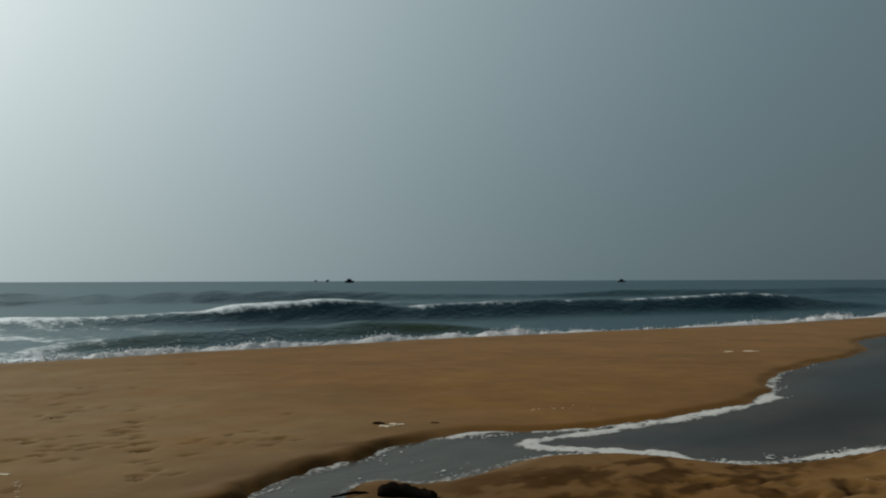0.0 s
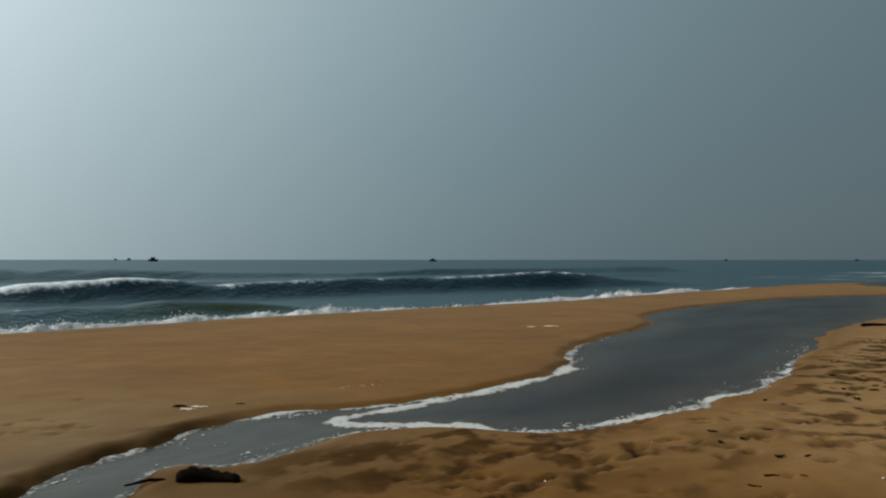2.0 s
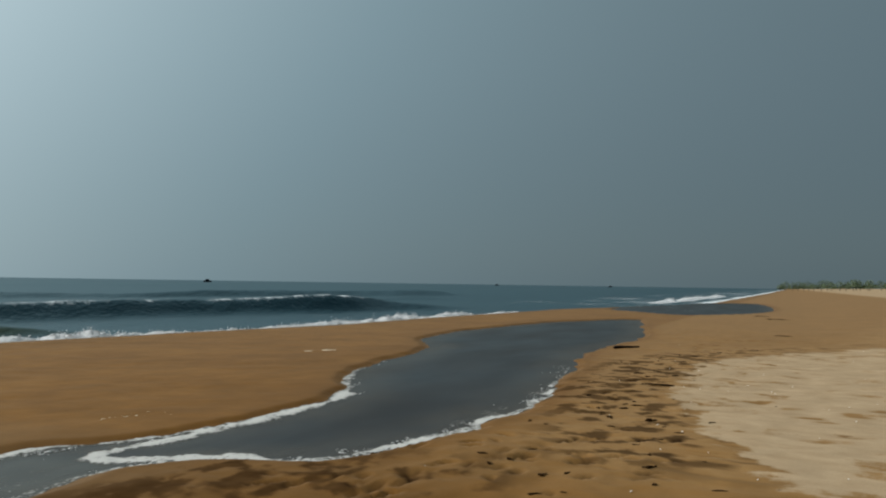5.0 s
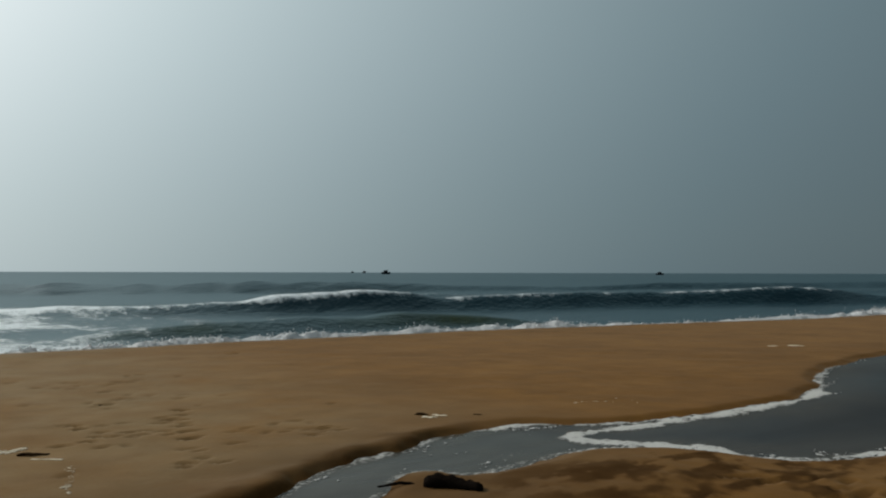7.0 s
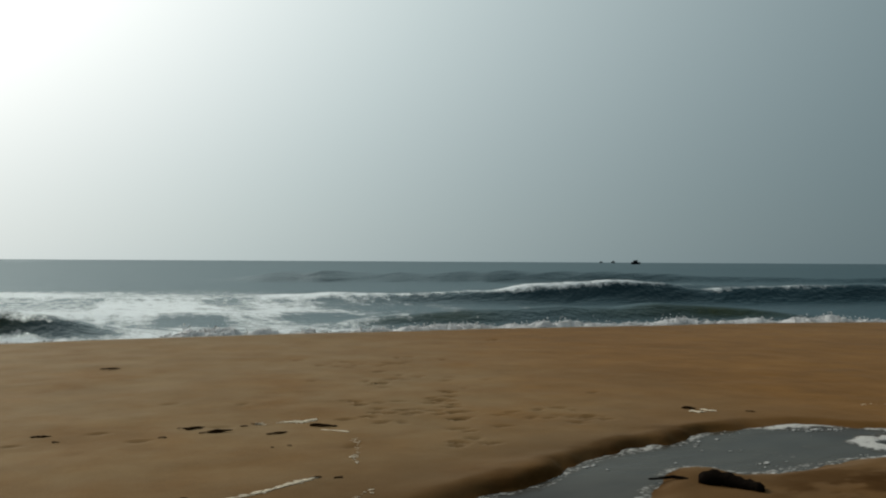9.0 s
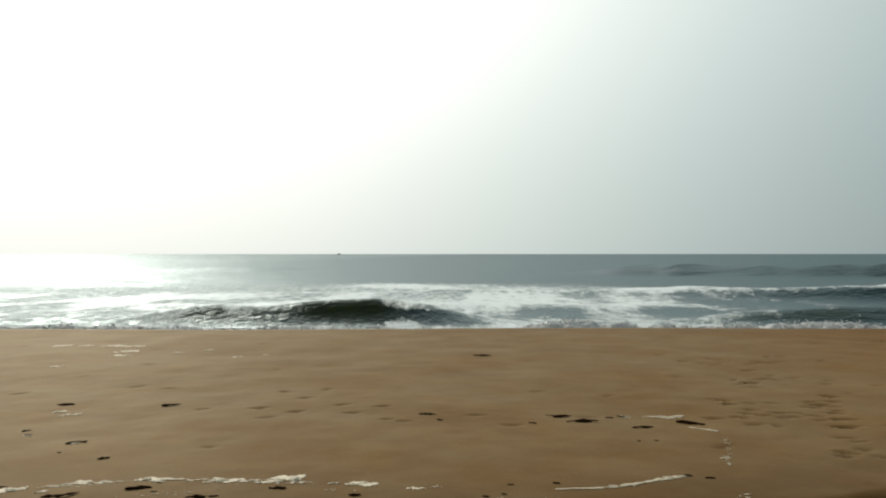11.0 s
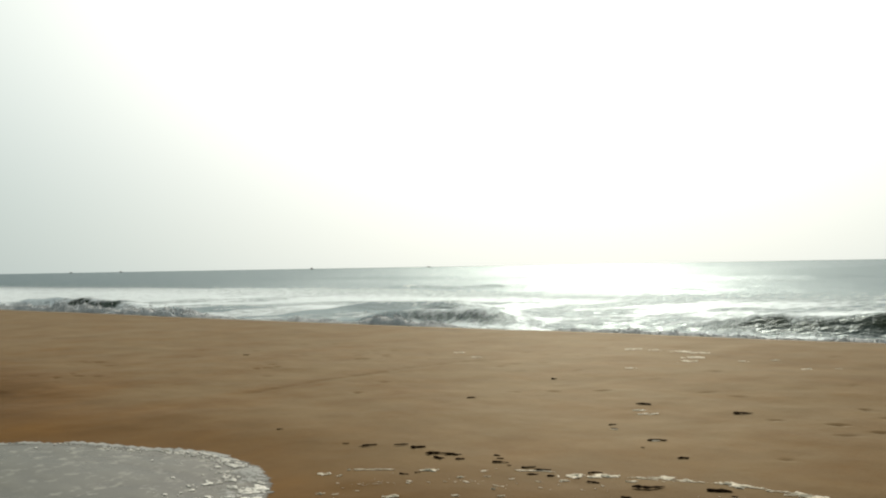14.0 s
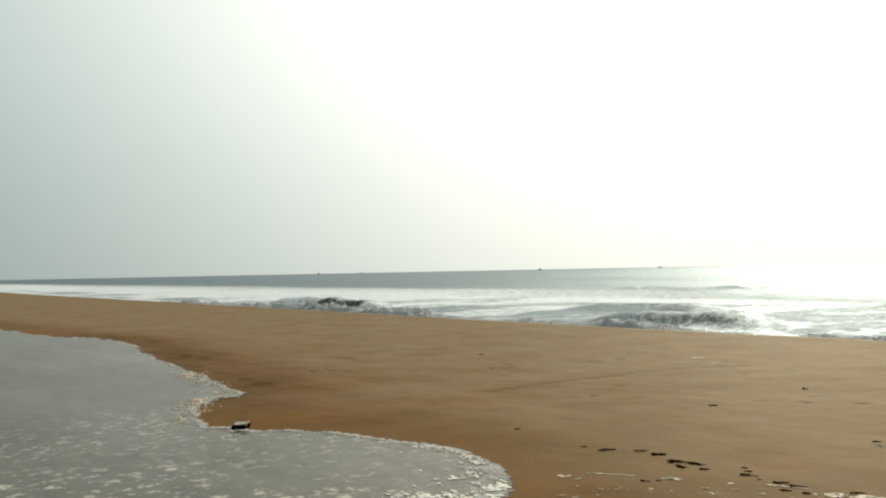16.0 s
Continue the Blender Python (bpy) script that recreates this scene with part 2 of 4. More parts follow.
# ---------------------------------------------------------------- helpers
def part(name, bm, mat, parent=None, label=""):
    me = bpy.data.meshes.new(name)
    bm.normal_update()
    bm.to_mesh(me)
    bm.free()
    me.materials.append(mat)
    ob = new(name, me)
    if parent:
        ob.parent = parent
    if label:
        tagged(ob, label)
    return ob


def smooth(ob):
    ob.data.polygons.foreach_set("use_smooth", np.ones(len(ob.data.polygons), bool))
    return ob


def step(a, b, x):
    t = np.clip((x - a) / (b - a), 0, 1)
    return t * t * (3 - 2 * t)


def lattice(i, j, seed):
    h = (i.astype(np.int64) * 374761393 + j.astype(np.int64) * 668265263 + seed * 974634777) & 0xFFFFFFFF
    h = ((h ^ (h >> 13)) * 1274126177) & 0xFFFFFFFF
    return ((h ^ (h >> 16)) & 0xFFFF) / 65535.0


def value_noise(x, y, seed):
    i, j = np.floor(x), np.floor(y)
    u, v = x - i, y - j
    u, v = u * u * (3 - 2 * u), v * v * (3 - 2 * v)
    a, b = lattice(i, j, seed), lattice(i + 1, j, seed)
    c, d = lattice(i, j + 1, seed), lattice(i + 1, j + 1, seed)
    return (a * (1 - u) + b * u) * (1 - v) + (c * (1 - u) + d * u) * v - 0.5


def fbm(x, y, size, octaves, seed):
    total, amp = 0.0, 1.0
    for k in range(octaves):
        total = total + amp * value_noise(x / size + 17.3 * k, y / size - 9.1 * k, seed + k)
        size, amp = size / 2.1, amp * 0.5
    return total


def spline(points, n=6, closed=False):
    """Points on a smooth line through the given ones."""
    p = np.array(points, float)
    p = np.vstack([p[-1], p, p[0], p[1]]) if closed else np.vstack([2 * p[0] - p[1], p, 2 * p[-1] - p[-2]])
    out = []
    for a, b, c, d in zip(p[:-3], p[1:-2], p[2:-1], p[3:]):
        for t in np.arange(n) / n:
            out.append(0.5 * (2 * b + (c - a) * t + (2 * a - 5 * b + 4 * c - d) * t**2 + (3 * b - a - 3 * c + d) * t**3))
    if not closed:
        out.append(p[-2])
    return np.array(out)


def signed_distance(x, y, poly):
    """Metres to the outline of a closed polygon, below zero inside."""
    best, inside = np.full(x.shape, 1e9), np.zeros(x.shape, bool)
    for (ax, ay), (bx, by) in zip(poly, np.roll(poly, -1, 0)):
        ex, ey = bx - ax, by - ay
        t = np.clip(((x - ax) * ex + (y - ay) * ey) / (ex * ex + ey * ey + 1e-12), 0, 1)
        best = np.minimum(best, (x - ax - t * ex) ** 2 + (y - ay - t * ey) ** 2)
        if abs(ey) > 1e-9:
            inside ^= ((ay > y) != (by > y)) & (x < ex * (y - ay) / ey + ax)
    return np.sqrt(best) * np.where(inside, -1, 1)


def sheet(name, xs, ys, z, mat, keep=None, shift=0.0, **values):
    """One mesh over a grid of x and y, with a value of its own at each point for the material."""
    nx, ny = len(xs), len(ys)
    X, Y = np.meshgrid(xs, ys, indexing="ij")
    Y = Y + shift
    idx = np.arange(nx * ny).reshape(nx, ny)
    quads = np.stack([idx[:-1, :-1], idx[1:, :-1], idx[1:, 1:], idx[:-1, 1:]], -1)
    if keep is not None:
        k = keep[:-1, :-1] | keep[1:, :-1] | keep[1:, 1:] | keep[:-1, 1:]
        quads = quads[k]
    quads = quads.reshape(-1, 4)
    used = np.unique(quads)
    back = np.zeros(nx * ny, np.int64)
    back[used] = np.arange(len(used))
    co = np.stack([X, Y, z], -1).reshape(-1, 3)[used]
    me = bpy.data.meshes.new(name)
    me.vertices.add(len(co))
    me.vertices.foreach_set("co", co.astype(np.float32).ravel())
    me.loops.add(quads.size)
    me.loops.foreach_set("vertex_index", back[quads].astype(np.int32).ravel())
    me.polygons.add(len(quads))
    me.polygons.foreach_set("loop_start", np.arange(0, quads.size, 4, dtype=np.int32))
    me.update(calc_edges=True)
    for key, v in values.items():
        me.attributes.new(key, "FLOAT", "POINT").data.foreach_set("value", np.broadcast_to(v, X.shape).ravel()[used].astype(np.float32))
    me.materials.append(mat)
    return smooth(new(name, me))


def ball(level):
    bm = bmesh.new()
    bmesh.ops.create_icosphere(bm, subdivisions=level, radius=1.0)
    v = np.array([p.co for p in bm.verts])
    f = np.array([[p.index for p in q.verts] for q in bm.faces])
    bm.free()
    return v, f


BALL = ball(2)


def lumps(name, centres, sizes, mat, rng, rugged=0.35):
    """Many small uneven blobs in one mesh: centres (n, 3), sizes (n, 3)."""
    v, f = BALL
    n = len(centres)
    wob = 1 + rugged * (rng.random((n, len(v), 1)) - 0.5) * 2
    turn = rng.random(n) * 2 * np.pi
    p = v[None] * wob
    c, s = np.cos(turn)[:, None], np.sin(turn)[:, None]
    p = np.stack([c * p[..., 0] - s * p[..., 1], s * p[..., 0] + c * p[..., 1], p[..., 2]], -1)
    p = p * sizes[:, None] + centres[:, None]
    faces = (f[None] + (np.arange(n) * len(v))[:, None, None]).reshape(-1, 3)
    me = bpy.data.meshes.new(name)
    me.from_pydata(p.reshape(-1, 3).tolist(), [], faces.tolist())
    me.materials.append(mat)
    return smooth(new(name, me))


def spaced(a, b, gap):
    return np.linspace(a, b, max(2, int(round((b - a) / gap)) + 1))[:-1]


def outward(a, b, n, first):
    """n values from a towards b, the first gap as given, each gap longer than the last."""
    lo, hi = 1.0001, 3.0
    for _ in range(60):
        r = (lo + hi) / 2
        lo, hi = (r, hi) if first * (r**n - 1) / (r - 1) < abs(b - a) else (lo, r)
    return a + np.sign(b - a) * first * (r ** np.arange(n + 1) - 1) / (r - 1)


# ---------------------------------------------------------------- ground: bar, stream bed, beach
CREST = [(-4600, 15), (-100, 15.8), (-41, 16.8), (-22, 17.1), (-9, 17.8), (3, 18.8), (9, 18.9), (16, 18.4), (25, 17.1), (32, 16.2),
         (41, 15.8), (58, 14.6), (72, 11.8), (95, 7.2), (126, 5.2), (450, 3.5), (4600, 3.5)]
POOL_EDGE = [(-45, -6), (-45, 2), (-29, 4.6), (-26, 5.6), (-23, 5.8), (-19.4, 5.3), (-16.5, 5.15), (-14.5, 4.85), (-12.4, 4.5), (-11.7, 3.9),
             (-10.2, 3.35), (-9.4, 3.5), (-8.5, 4.2), (-7.4, 4.7), (-6.2, 4.7), (-5.5, 4.4), (-5.1, 3.8), (-4.3, 3.6)]
FAR_BANK = [(-2.5, 4.2), (0.9, 5.2), (2.4, 5.95), (3.1, 6.2), (3.75, 6.6), (4.5, 6.92), (5.35, 7.22), (6.0, 7.36), (6.65, 7.25), (7.2, 6.92), (8.0, 6.62), (9.0, 6.48),
            (10.3, 6.45), (11.3, 6.58), (12.38, 6.85), (13.8, 7.6), (15.0, 8.1), (17.2, 8.52), (19.7, 8.86), (22.5, 9.8), (25.0, 10.95), (30.0, 11.5), (35, 11.1),
            (39.7, 10.4), (44.3, 8.6), (45.2, 7.5)]
NEAR_BANK = [(40.5, 6.6), (32.4, 5.3), (27.5, 4.88), (22.4, 5.1), (18.5, 4.6), (15.4, 4.07), (12.5, 3.72), (10.4, 3.76), (9.0, 3.95), (8.2, 4.1),
             (7.6, 4.32), (7.3, 4.9), (7.12, 5.35), (6.8, 5.7), (6.3, 5.93), (5.55, 5.9), (4.85, 5.82), (4.5, 6.1), (3.95, 5.9), (2.5, 4.6), (0, 3.7), (-3, 2.8), (-4.2, 2.2), (-4.8, 0.5),
             (-7, -3), (-14, -8), (-30, -10)]
INLET = [(54, 6.5), (57, 4.2), (63, 2.0), (74, 1.4), (88, 2.2), (100, 4.0), (96, 8.5), (84, 10.5), (72, 12.8), (63, 12.5), (58, 9.5)]
STREAM_LEVEL, SEA_LEVEL = -0.05, -0.5
DRY_LINE = [(8, 0.3), (9.3, 0.75), (10.5, 1.1), (11.6, 1.45), (13.5, 1.95), (19.6, 2.1), (21.5, 1.5), (24, 0.2), (29, -3.5), (60, -9), (140, -16)]

gx = np.concatenate([outward(-14, -4500, 150, 0.06)[::-1][:-1], spaced(-14, 16, 0.05), spaced(16, 32, 0.09), outward(32, 4500, 170, 0.1)])
gy = np.concatenate([outward(1.6, -4500, 90, 0.06)[::-1][:-1], spaced(1.6, 10.5, 0.05), outward(10.5, 60, 190, 0.055)])
GX, GY = np.meshgrid(gx, gy, indexing="ij")
zone = (np.abs(GX) < 110) & (GY > -14) & (GY < 16)
EDGE = np.full(GX.shape, 50.0)
water_line = np.vstack([spline(POOL_EDGE, 5), spline(FAR_BANK, 5), spline(NEAR_BANK, 5)])
zx, zy = GX[zone], GY[zone]
wave_in = 0.30 * fbm(zx * 0.6, zy, 0.5, 3, 9) * step(9.5, 11.5, -zx) + 0.16 * fbm(zx, zy, 0.7, 3, 5) + 0.25 * fbm(zx, zy, 2.2, 2, 8) * step(9, 16, np.abs(zx - 4))
EDGE[zone] = np.minimum(signed_distance(zx, zy, water_line), signed_distance(zx, zy, spline(INLET, 5, True))) + wave_in
crest = np.interp(GX, *np.array(CREST).T)
over = GY - crest


def ground_height():
    z = 0.035 * fbm(GX, GY, 5.0, 3, 21) + 0.012 * fbm(GX, GY, 0.6, 3, 31)
    z *= step(0.0, 1.2, EDGE) * 0.8 + 0.2
    # the bar falls to the sea behind its crest
    face = np.maximum(over, 0)
    z -= np.where(face < 1.5, 0.04 * face**2, 0.09 + 0.12 * (face - 1.5))
    z = np.maximum(z, -2.2)
    # the banks and the bed of the stream
    bank = 0.05 * step(0.0, 1, EDGE / (0.25 + 1.3 * step(2.5, 4.5, -GX)))
    scarp = (0.075 + 0.06 * fbm(GX, GY, 0.9, 3, 27)) * step(0.02, 0.13, EDGE + 0.10 * fbm(GX, GY, 0.35, 3, 28)) * np.exp(-np.maximum(EDGE, 0) / 0.45) * step(1.0, 3.0, GX) * (1 - step(4.8, 6.6, GX)) * step(5.4, 6.3, GY)
    z += np.where(EDGE > 0, scarp, 0) + np.where(EDGE < 8, bank - 0.05, 0)
    z -= np.where(EDGE < 0, np.minimum(0.3, 0.22 * -EDGE), 0)
    # trampled, uneven sand on the near side of the stream
    near_side = step(1.0, 6.0, GX) * (1 - step(5.2, 6.0, GY)) * step(0.05, 0.8, EDGE) * (GX < 40)
    z += near_side * (0.012 * fbm(GX, GY, 0.8, 3, 77) + 0.015 * fbm(GX, GY, 0.2, 4, 79) + 0.02)
    # the upper beach rises gently behind the walker
    z += 0.03 * np.maximum(-1.0 - GY, 0) ** 0.9 * step(3, 6, EDGE)
    return np.minimum(z, 6.0 + 0.2 * fbm(GX, GY, 60, 2, 3))


GROUND = ground_height()


# mask for the shade painted into prints and hollows
PIT_SHADE = np.zeros(GX.shape)


def dent(x, y, along, length, width, depth):
    """Press one print, with a low rim, into the ground."""
    i0, i1 = np.searchsorted(gx, (x - 0.5, x + 0.5))
    j0, j1 = np.searchsorted(gy, (y - 0.5, y + 0.5))
    lx, ly = GX[i0:i1, j0:j1] - x, GY[i0:i1, j0:j1] - y
    c, s = math.cos(along), math.sin(along)
    r = np.sqrt(((c * lx + s * ly) / length) ** 2 + ((c * ly - s * lx) / width) ** 2)
    # deeper prints get darker painted shade
    PIT_SHADE[i0:i1, j0:j1] = np.maximum(PIT_SHADE[i0:i1, j0:j1], min(1.0, depth / 0.035) * (1 - step(0.5, 1.2, r)))
    GROUND[i0:i1, j0:j1] += depth * (0.14 * np.exp(-((r - 1.35) / 0.3) ** 2) - (1 - step(0.55, 1.15, r)))


def ground_at(x, y):
    i, j = np.searchsorted(gx, x), np.searchsorted(gy, y)
    return GROUND[np.clip(i, 0, len(gx) - 1), np.clip(j, 0, len(gy) - 1)]


dice = np.random.default_rng(4)
for n, x0, x1, y0, y1, deep in ((300, 8, 30, -5, 2.9, 0.02), (300, 8, 40, -14, -2, 0.055), (34, 5, 10, 1.2, 4.6, 0.026), (34, 2.4, 5.8, 8.2, 14.5, 0.016),
                                (7, -3.5, 2.2, 7.6, 10.6, 0.014), (30, -12, -2, 9, 16, 0.012), (25, -20, -8, 6, 14, 0.014)):
    for _ in range(n):
        x, y = dice.uniform(x0, x1), dice.uniform(y0, y1)
        i, j = np.searchsorted(gx, x), np.searchsorted(gy, y)
        if EDGE[i, j] > 0.35:
            dent(x, y, dice.uniform(-0.5, 0.5) + dice.choice([0, 1.2]), dice.uniform(0.10, 0.15) * (1 + 0.4 * (x > 12)), dice.uniform(0.045, 0.07) * (1 + 0.5 * (x > 12)), deep * dice.uniform(0.5, 1.2))

for x, y in zip(np.interp(np.linspace(0, 1, 60), (0, 0.5, 0.85, 1), (-9.6, -9.55, -9.4, -9.0)), np.linspace(7.4, 12.3, 60)):
    dent(x + dice.normal(0, 0.04), y, 1.5, 0.16, 0.12, dice.uniform(0.001, 0.006))
for x, y in ((-15.1, 8.0), (-12.1, 12.4), (-11.2, 11.4), (-11.6, 9.4), (-13.8, 6.6), (3.3, 11.3), (4.0, 13.4), (3.6, 9.7), (3.5, 8.8), (2.5, 8.9), (4.4, 8.3)):
    for _ in range(4):
        dent(x + dice.normal(0, 0.3), y + dice.normal(0, 0.25), dice.uniform(-0.4, 0.4), 0.13, 0.045, 0.016)

# long hollows pressed into the wet sand beside the stream
for x, y, n in ((6.64, 3.57, 5), (6.03, 3.32, 5), (5.69, 4.04, 3), (6.45, 4.16, 2), (6.45, 3.2, 4), (8.92, 3.74, 1), (7.67, 3.12, 2), (8.26, 2.65, 2), (9.63, 2.3, 2), (8.22, 2.95, 2), (6.57, 2.09, 2), (6.9, 3.3, 3), (5.5, 3.6, 4)):
    for _ in range(n):
        dent(x + dice.normal(0, 0.28), y + dice.normal(0, 0.14), dice.normal(-0.12, 0.2), dice.uniform(0.1, 0.24), dice.uniform(0.025, 0.05), dice.uniform(0.015, 0.035))
for x, y, length in ((7.6, 3.17, .26), (8.24, 2.58, .27), (9.47, 2.26, .36), (8.29, 2.07, .31), (8.7, 1.75, .27), (8.04, 1.31, .24), (8.66, 3.35, .3),
                     (8.81, 2.58, .23), (9.71, 1.71, .3), (8.69, 1.31, .31), (9.19, 0.98, .22), (17.1, 2.0, .6)):
    for _ in range(3):
        dent(x + dice.normal(0, 0.08), y + dice.normal(0, 0.05), dice.normal(-0.9, 0.2), length * dice.uniform(0.3, 0.6), dice.uniform(0.04, 0.07), dice.uniform(0.02, 0.035))
# faint footprints in a line across the bar
for x, y, length in ((-3.12, 9.2, .16), (-2.53, 9.28, .2), (-2.16, 9.94, .2), (-2.08, 9.08, .17), (-1.66, 9.45, .18), (-1.48, 9.01, .17), (-1.2, 9.36, .18),
                     (-0.9, 8.6, .18), (-1.07, 8.68, .12), (-2.45, 7.41, .1), (-2.52, 10.38, .13), (-0.19, 8.95, .2), (0.17, 8.49, .2), (-8.0, 13.8, .2)):
    dent(x, y, 0.1 - x * 0.08, length * 0.6, 0.05, 0.018)
# a trampled trail towards the sea
for x, y in ((3.78, 13.43), (4.08, 13.26), (3.25, 11.39), (3.76, 11.81), (3.95, 12.03), (2.97, 9.91), (3.47, 9.62), (3.61, 9.62), (3.37, 8.5), (3.23, 7.93), (2.49, 8.85),
             (3.02, 9.07), (3.34, 9.07), (4.52, 8.3), (3.02, 7.34), (3.62, 12.56), (2.59, 9.92), (3.93, 10.29), (7.37, 16.78), (4.45, 8.04)):
    for _ in range(3):
        dent(x + dice.normal(0, 0.12), y + dice.normal(0, 0.14), dice.normal(-0.3, 0.25), dice.uniform(0.07, 0.13), dice.uniform(0.035, 0.06), dice.uniform(0.012, 0.026))

dry_line = np.interp(GX, *np.array(DRY_LINE).T)
DRY = step(-0.5, 0.5, dry_line - GY) * step(6.5, 8.5, GX)
# painted shade of the prints also cuts into the dry tone
DRY = np.maximum(DRY, step(0, 6, -13 - GY) * step(3, 6, EDGE)) - 0.9 * PIT_SHADE - 0.5 * step(0.1, 0.3, fbm(GX, GY, 0.35, 3, 73))
# wet margins and seaward face; falloff in brightness painted in around the near bank
WET_DIM = (1 - step(0.0, 0.5, EDGE)) * (0.08 + 0.37 * step(-5, 0, GX)) + (1 - step(0.0, 2.6, EDGE)) * (0.14 + 0.41 * step(-4, 1, GX) * (1 - step(5, 8, GX))) + 0.5 * step(-1.0, 1.0, over) + 0.22 * step(2, 4, GX) * (1 - step(6, 8, GX)) * (1 - step(5.0, 6.3, GY))
PALE = step(6.5, 9.5, GX) * step(0.15, 1.2, EDGE) * (1 - step(0.0, 3.2, GY - dry_line)) * 0.75 + 0.6 * step(5.5, 8, GX) * (GY < 5.5) * step(0.15, 0.9, EDGE)
damp = step(10.5, 13, -GX) * (1 - step(22, 30, -GX)) * (1 - step(0.2, 1.5, EDGE)) * step(2, 3, GY) * np.clip(0.9 + 1.2 * fbm(GX, GY, 1.4, 3, 53), 0, 1.2)
WET_DIM = WET_DIM + 0.5 * damp
# the strip between the stream and the stranded foam is darker
WET_DIM = WET_DIM + 0.5 * (1 - step(5.5, 7.2, GY - 0.3 * np.maximum(GX - 1, 0) + 0.5 * fbm(GX, GY, 1.5, 2, 58))) * step(-5.0, -3.0, GX) * (1 - step(3.5, 6.0, GX)) * step(-4, 0, GY)
DUN = step(-13, -7, GX + 2 * fbm(GX, GY, 4, 2, 61)) * (1 - step(3, 9, GX)) * step(3.5, 6.5, GY)
DUN = np.maximum(DUN, 1.0 * step(0.8, 3.0, EDGE) * step(5.5, 7.5, -GX) * step(1, 4, GY))
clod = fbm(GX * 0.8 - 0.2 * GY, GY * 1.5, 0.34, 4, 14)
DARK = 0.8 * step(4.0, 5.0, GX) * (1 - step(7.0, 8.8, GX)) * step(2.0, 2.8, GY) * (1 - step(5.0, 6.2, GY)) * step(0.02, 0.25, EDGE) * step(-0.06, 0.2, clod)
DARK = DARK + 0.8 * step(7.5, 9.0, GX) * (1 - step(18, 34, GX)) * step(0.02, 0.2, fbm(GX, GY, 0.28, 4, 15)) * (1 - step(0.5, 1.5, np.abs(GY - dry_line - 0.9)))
# uniform painted dimming of the near bank, shaded prints, damp inlet clods
DARK = DARK + 0.08 * step(3.6, 5.0, GX) * (1 - step(7.5, 9.5, GX)) * step(1.8, 2.6, GY) * (1 - step(5.0, 6.2, GY)) * step(0.02, 0.25, EDGE) + 0.6 * PIT_SHADE + 0.12 * damp + 0.5 * np.minimum(damp, 1) * step(0.06, 0.24, fbm(GX * 0.7, GY * 1.5, 0.45, 4, 17)) * step(0.2, 0.5, EDGE)
# shade of the cut far bank painted as a dark band over its wet foot
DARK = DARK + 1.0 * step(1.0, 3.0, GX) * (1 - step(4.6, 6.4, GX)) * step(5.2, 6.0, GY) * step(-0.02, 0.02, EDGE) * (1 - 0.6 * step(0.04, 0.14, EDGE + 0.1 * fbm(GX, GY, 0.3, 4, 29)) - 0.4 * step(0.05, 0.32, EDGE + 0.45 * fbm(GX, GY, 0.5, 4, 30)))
ground = tagged(sheet("ground", gx, gy, GROUND, SAND, dry=DRY, pale=np.clip(PALE, 0, 1), wet=np.clip(WET_DIM, 0, 1), dark=np.clip(DARK, 0, 1), dun=DUN),
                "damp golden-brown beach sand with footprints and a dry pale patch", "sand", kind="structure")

# ---------------------------------------------------------------- stream and pool
away = np.maximum(-EDGE, 0)
# a tongue of foam where fresh water pushes down the stream
TONGUE = spline([(12.0, 6.62), (10.3, 6.36), (9.2, 6.38), (8.2, 6.4), (7.4, 6.47), (6.9, 6.56), (6.64, 6.47), (6.66, 6.22), (6.84, 5.95), (7.1, 5.6), (7.32, 5.1)], 4)


def line_distance(x, y, line):
    best = np.full(x.shape, 1e9)
    for (ax, ay), (bx, by) in zip(line, line[1:]):
        ex, ey = bx - ax, by - ay
        t = np.clip(((x - ax) * ex + (y - ay) * ey) / (ex * ex + ey * ey), 0, 1)
        best = np.minimum(best, (x - ax - t * ex) ** 2 + (y - ay - t * ey) ** 2)
    return np.sqrt(best)


streak = fbm(GX, GY * 1.6, 0.5, 4, 41)
rim_width = 0.05 + 0.10 * np.clip(fbm(GX, GY, 1.3, 2, 44) + 0.4, 0, 1)
near_half = (GY < np.interp(GX, (4, 8, 14, 20, 45), (6.35, 5.4, 5.4, 7, 8))) & (GX > 3.6)
rim_width = rim_width + np.where(near_half, 0.05, 0) * (1 - step(15, 20, GX))
rim_width *= 1 - 0.7 * step(4.0, 4.6, -GX)
rim_width *= 1 - 0.75 * step(7.0, 8.5, -GX) * step(-0.15, 0.15, fbm(GX, GY, 0.6, 2, 71))
rim_width *= 1 - 0.92 * step(13.0, 17, GX)
narrow = step(2.0, 2.8, GX) * (1 - step(6.6, 7.0, GX)) * (GY > 3.5)
rim_width = rim_width * (1 - narrow) + 0.085 * narrow
ragged = fbm(GX, GY, 0.22, 4, 67)
FOAMY = 0.72 * (1 - step(0.4, 1.3, away / rim_width + (0.9 - 0.6 * narrow) * ragged)) * (1 - 0.7 * step(14, 18, GX)) - 0.2 * step(0.05, 0.3, fbm(GX, GY, 0.5, 3, 66))
FOAMY += np.where(near_half & (GX > 6.8), 0.52, 0.12) * (1 - step(0.1, 0.9, away)) * step(0.0, 0.3, streak) * (1 - step(14, 18, GX))
FOAMY += 0.3 * np.exp(-(((GX - 5.6) / 0.9) ** 2)) * step(0.1, 0.3, streak) * (GY > 4)
tongue = np.full(GX.shape, 9.0)
near_tongue = (GX > 5.5) & (GX < 13) & (GY > 4.5) & (GY < 7.6)
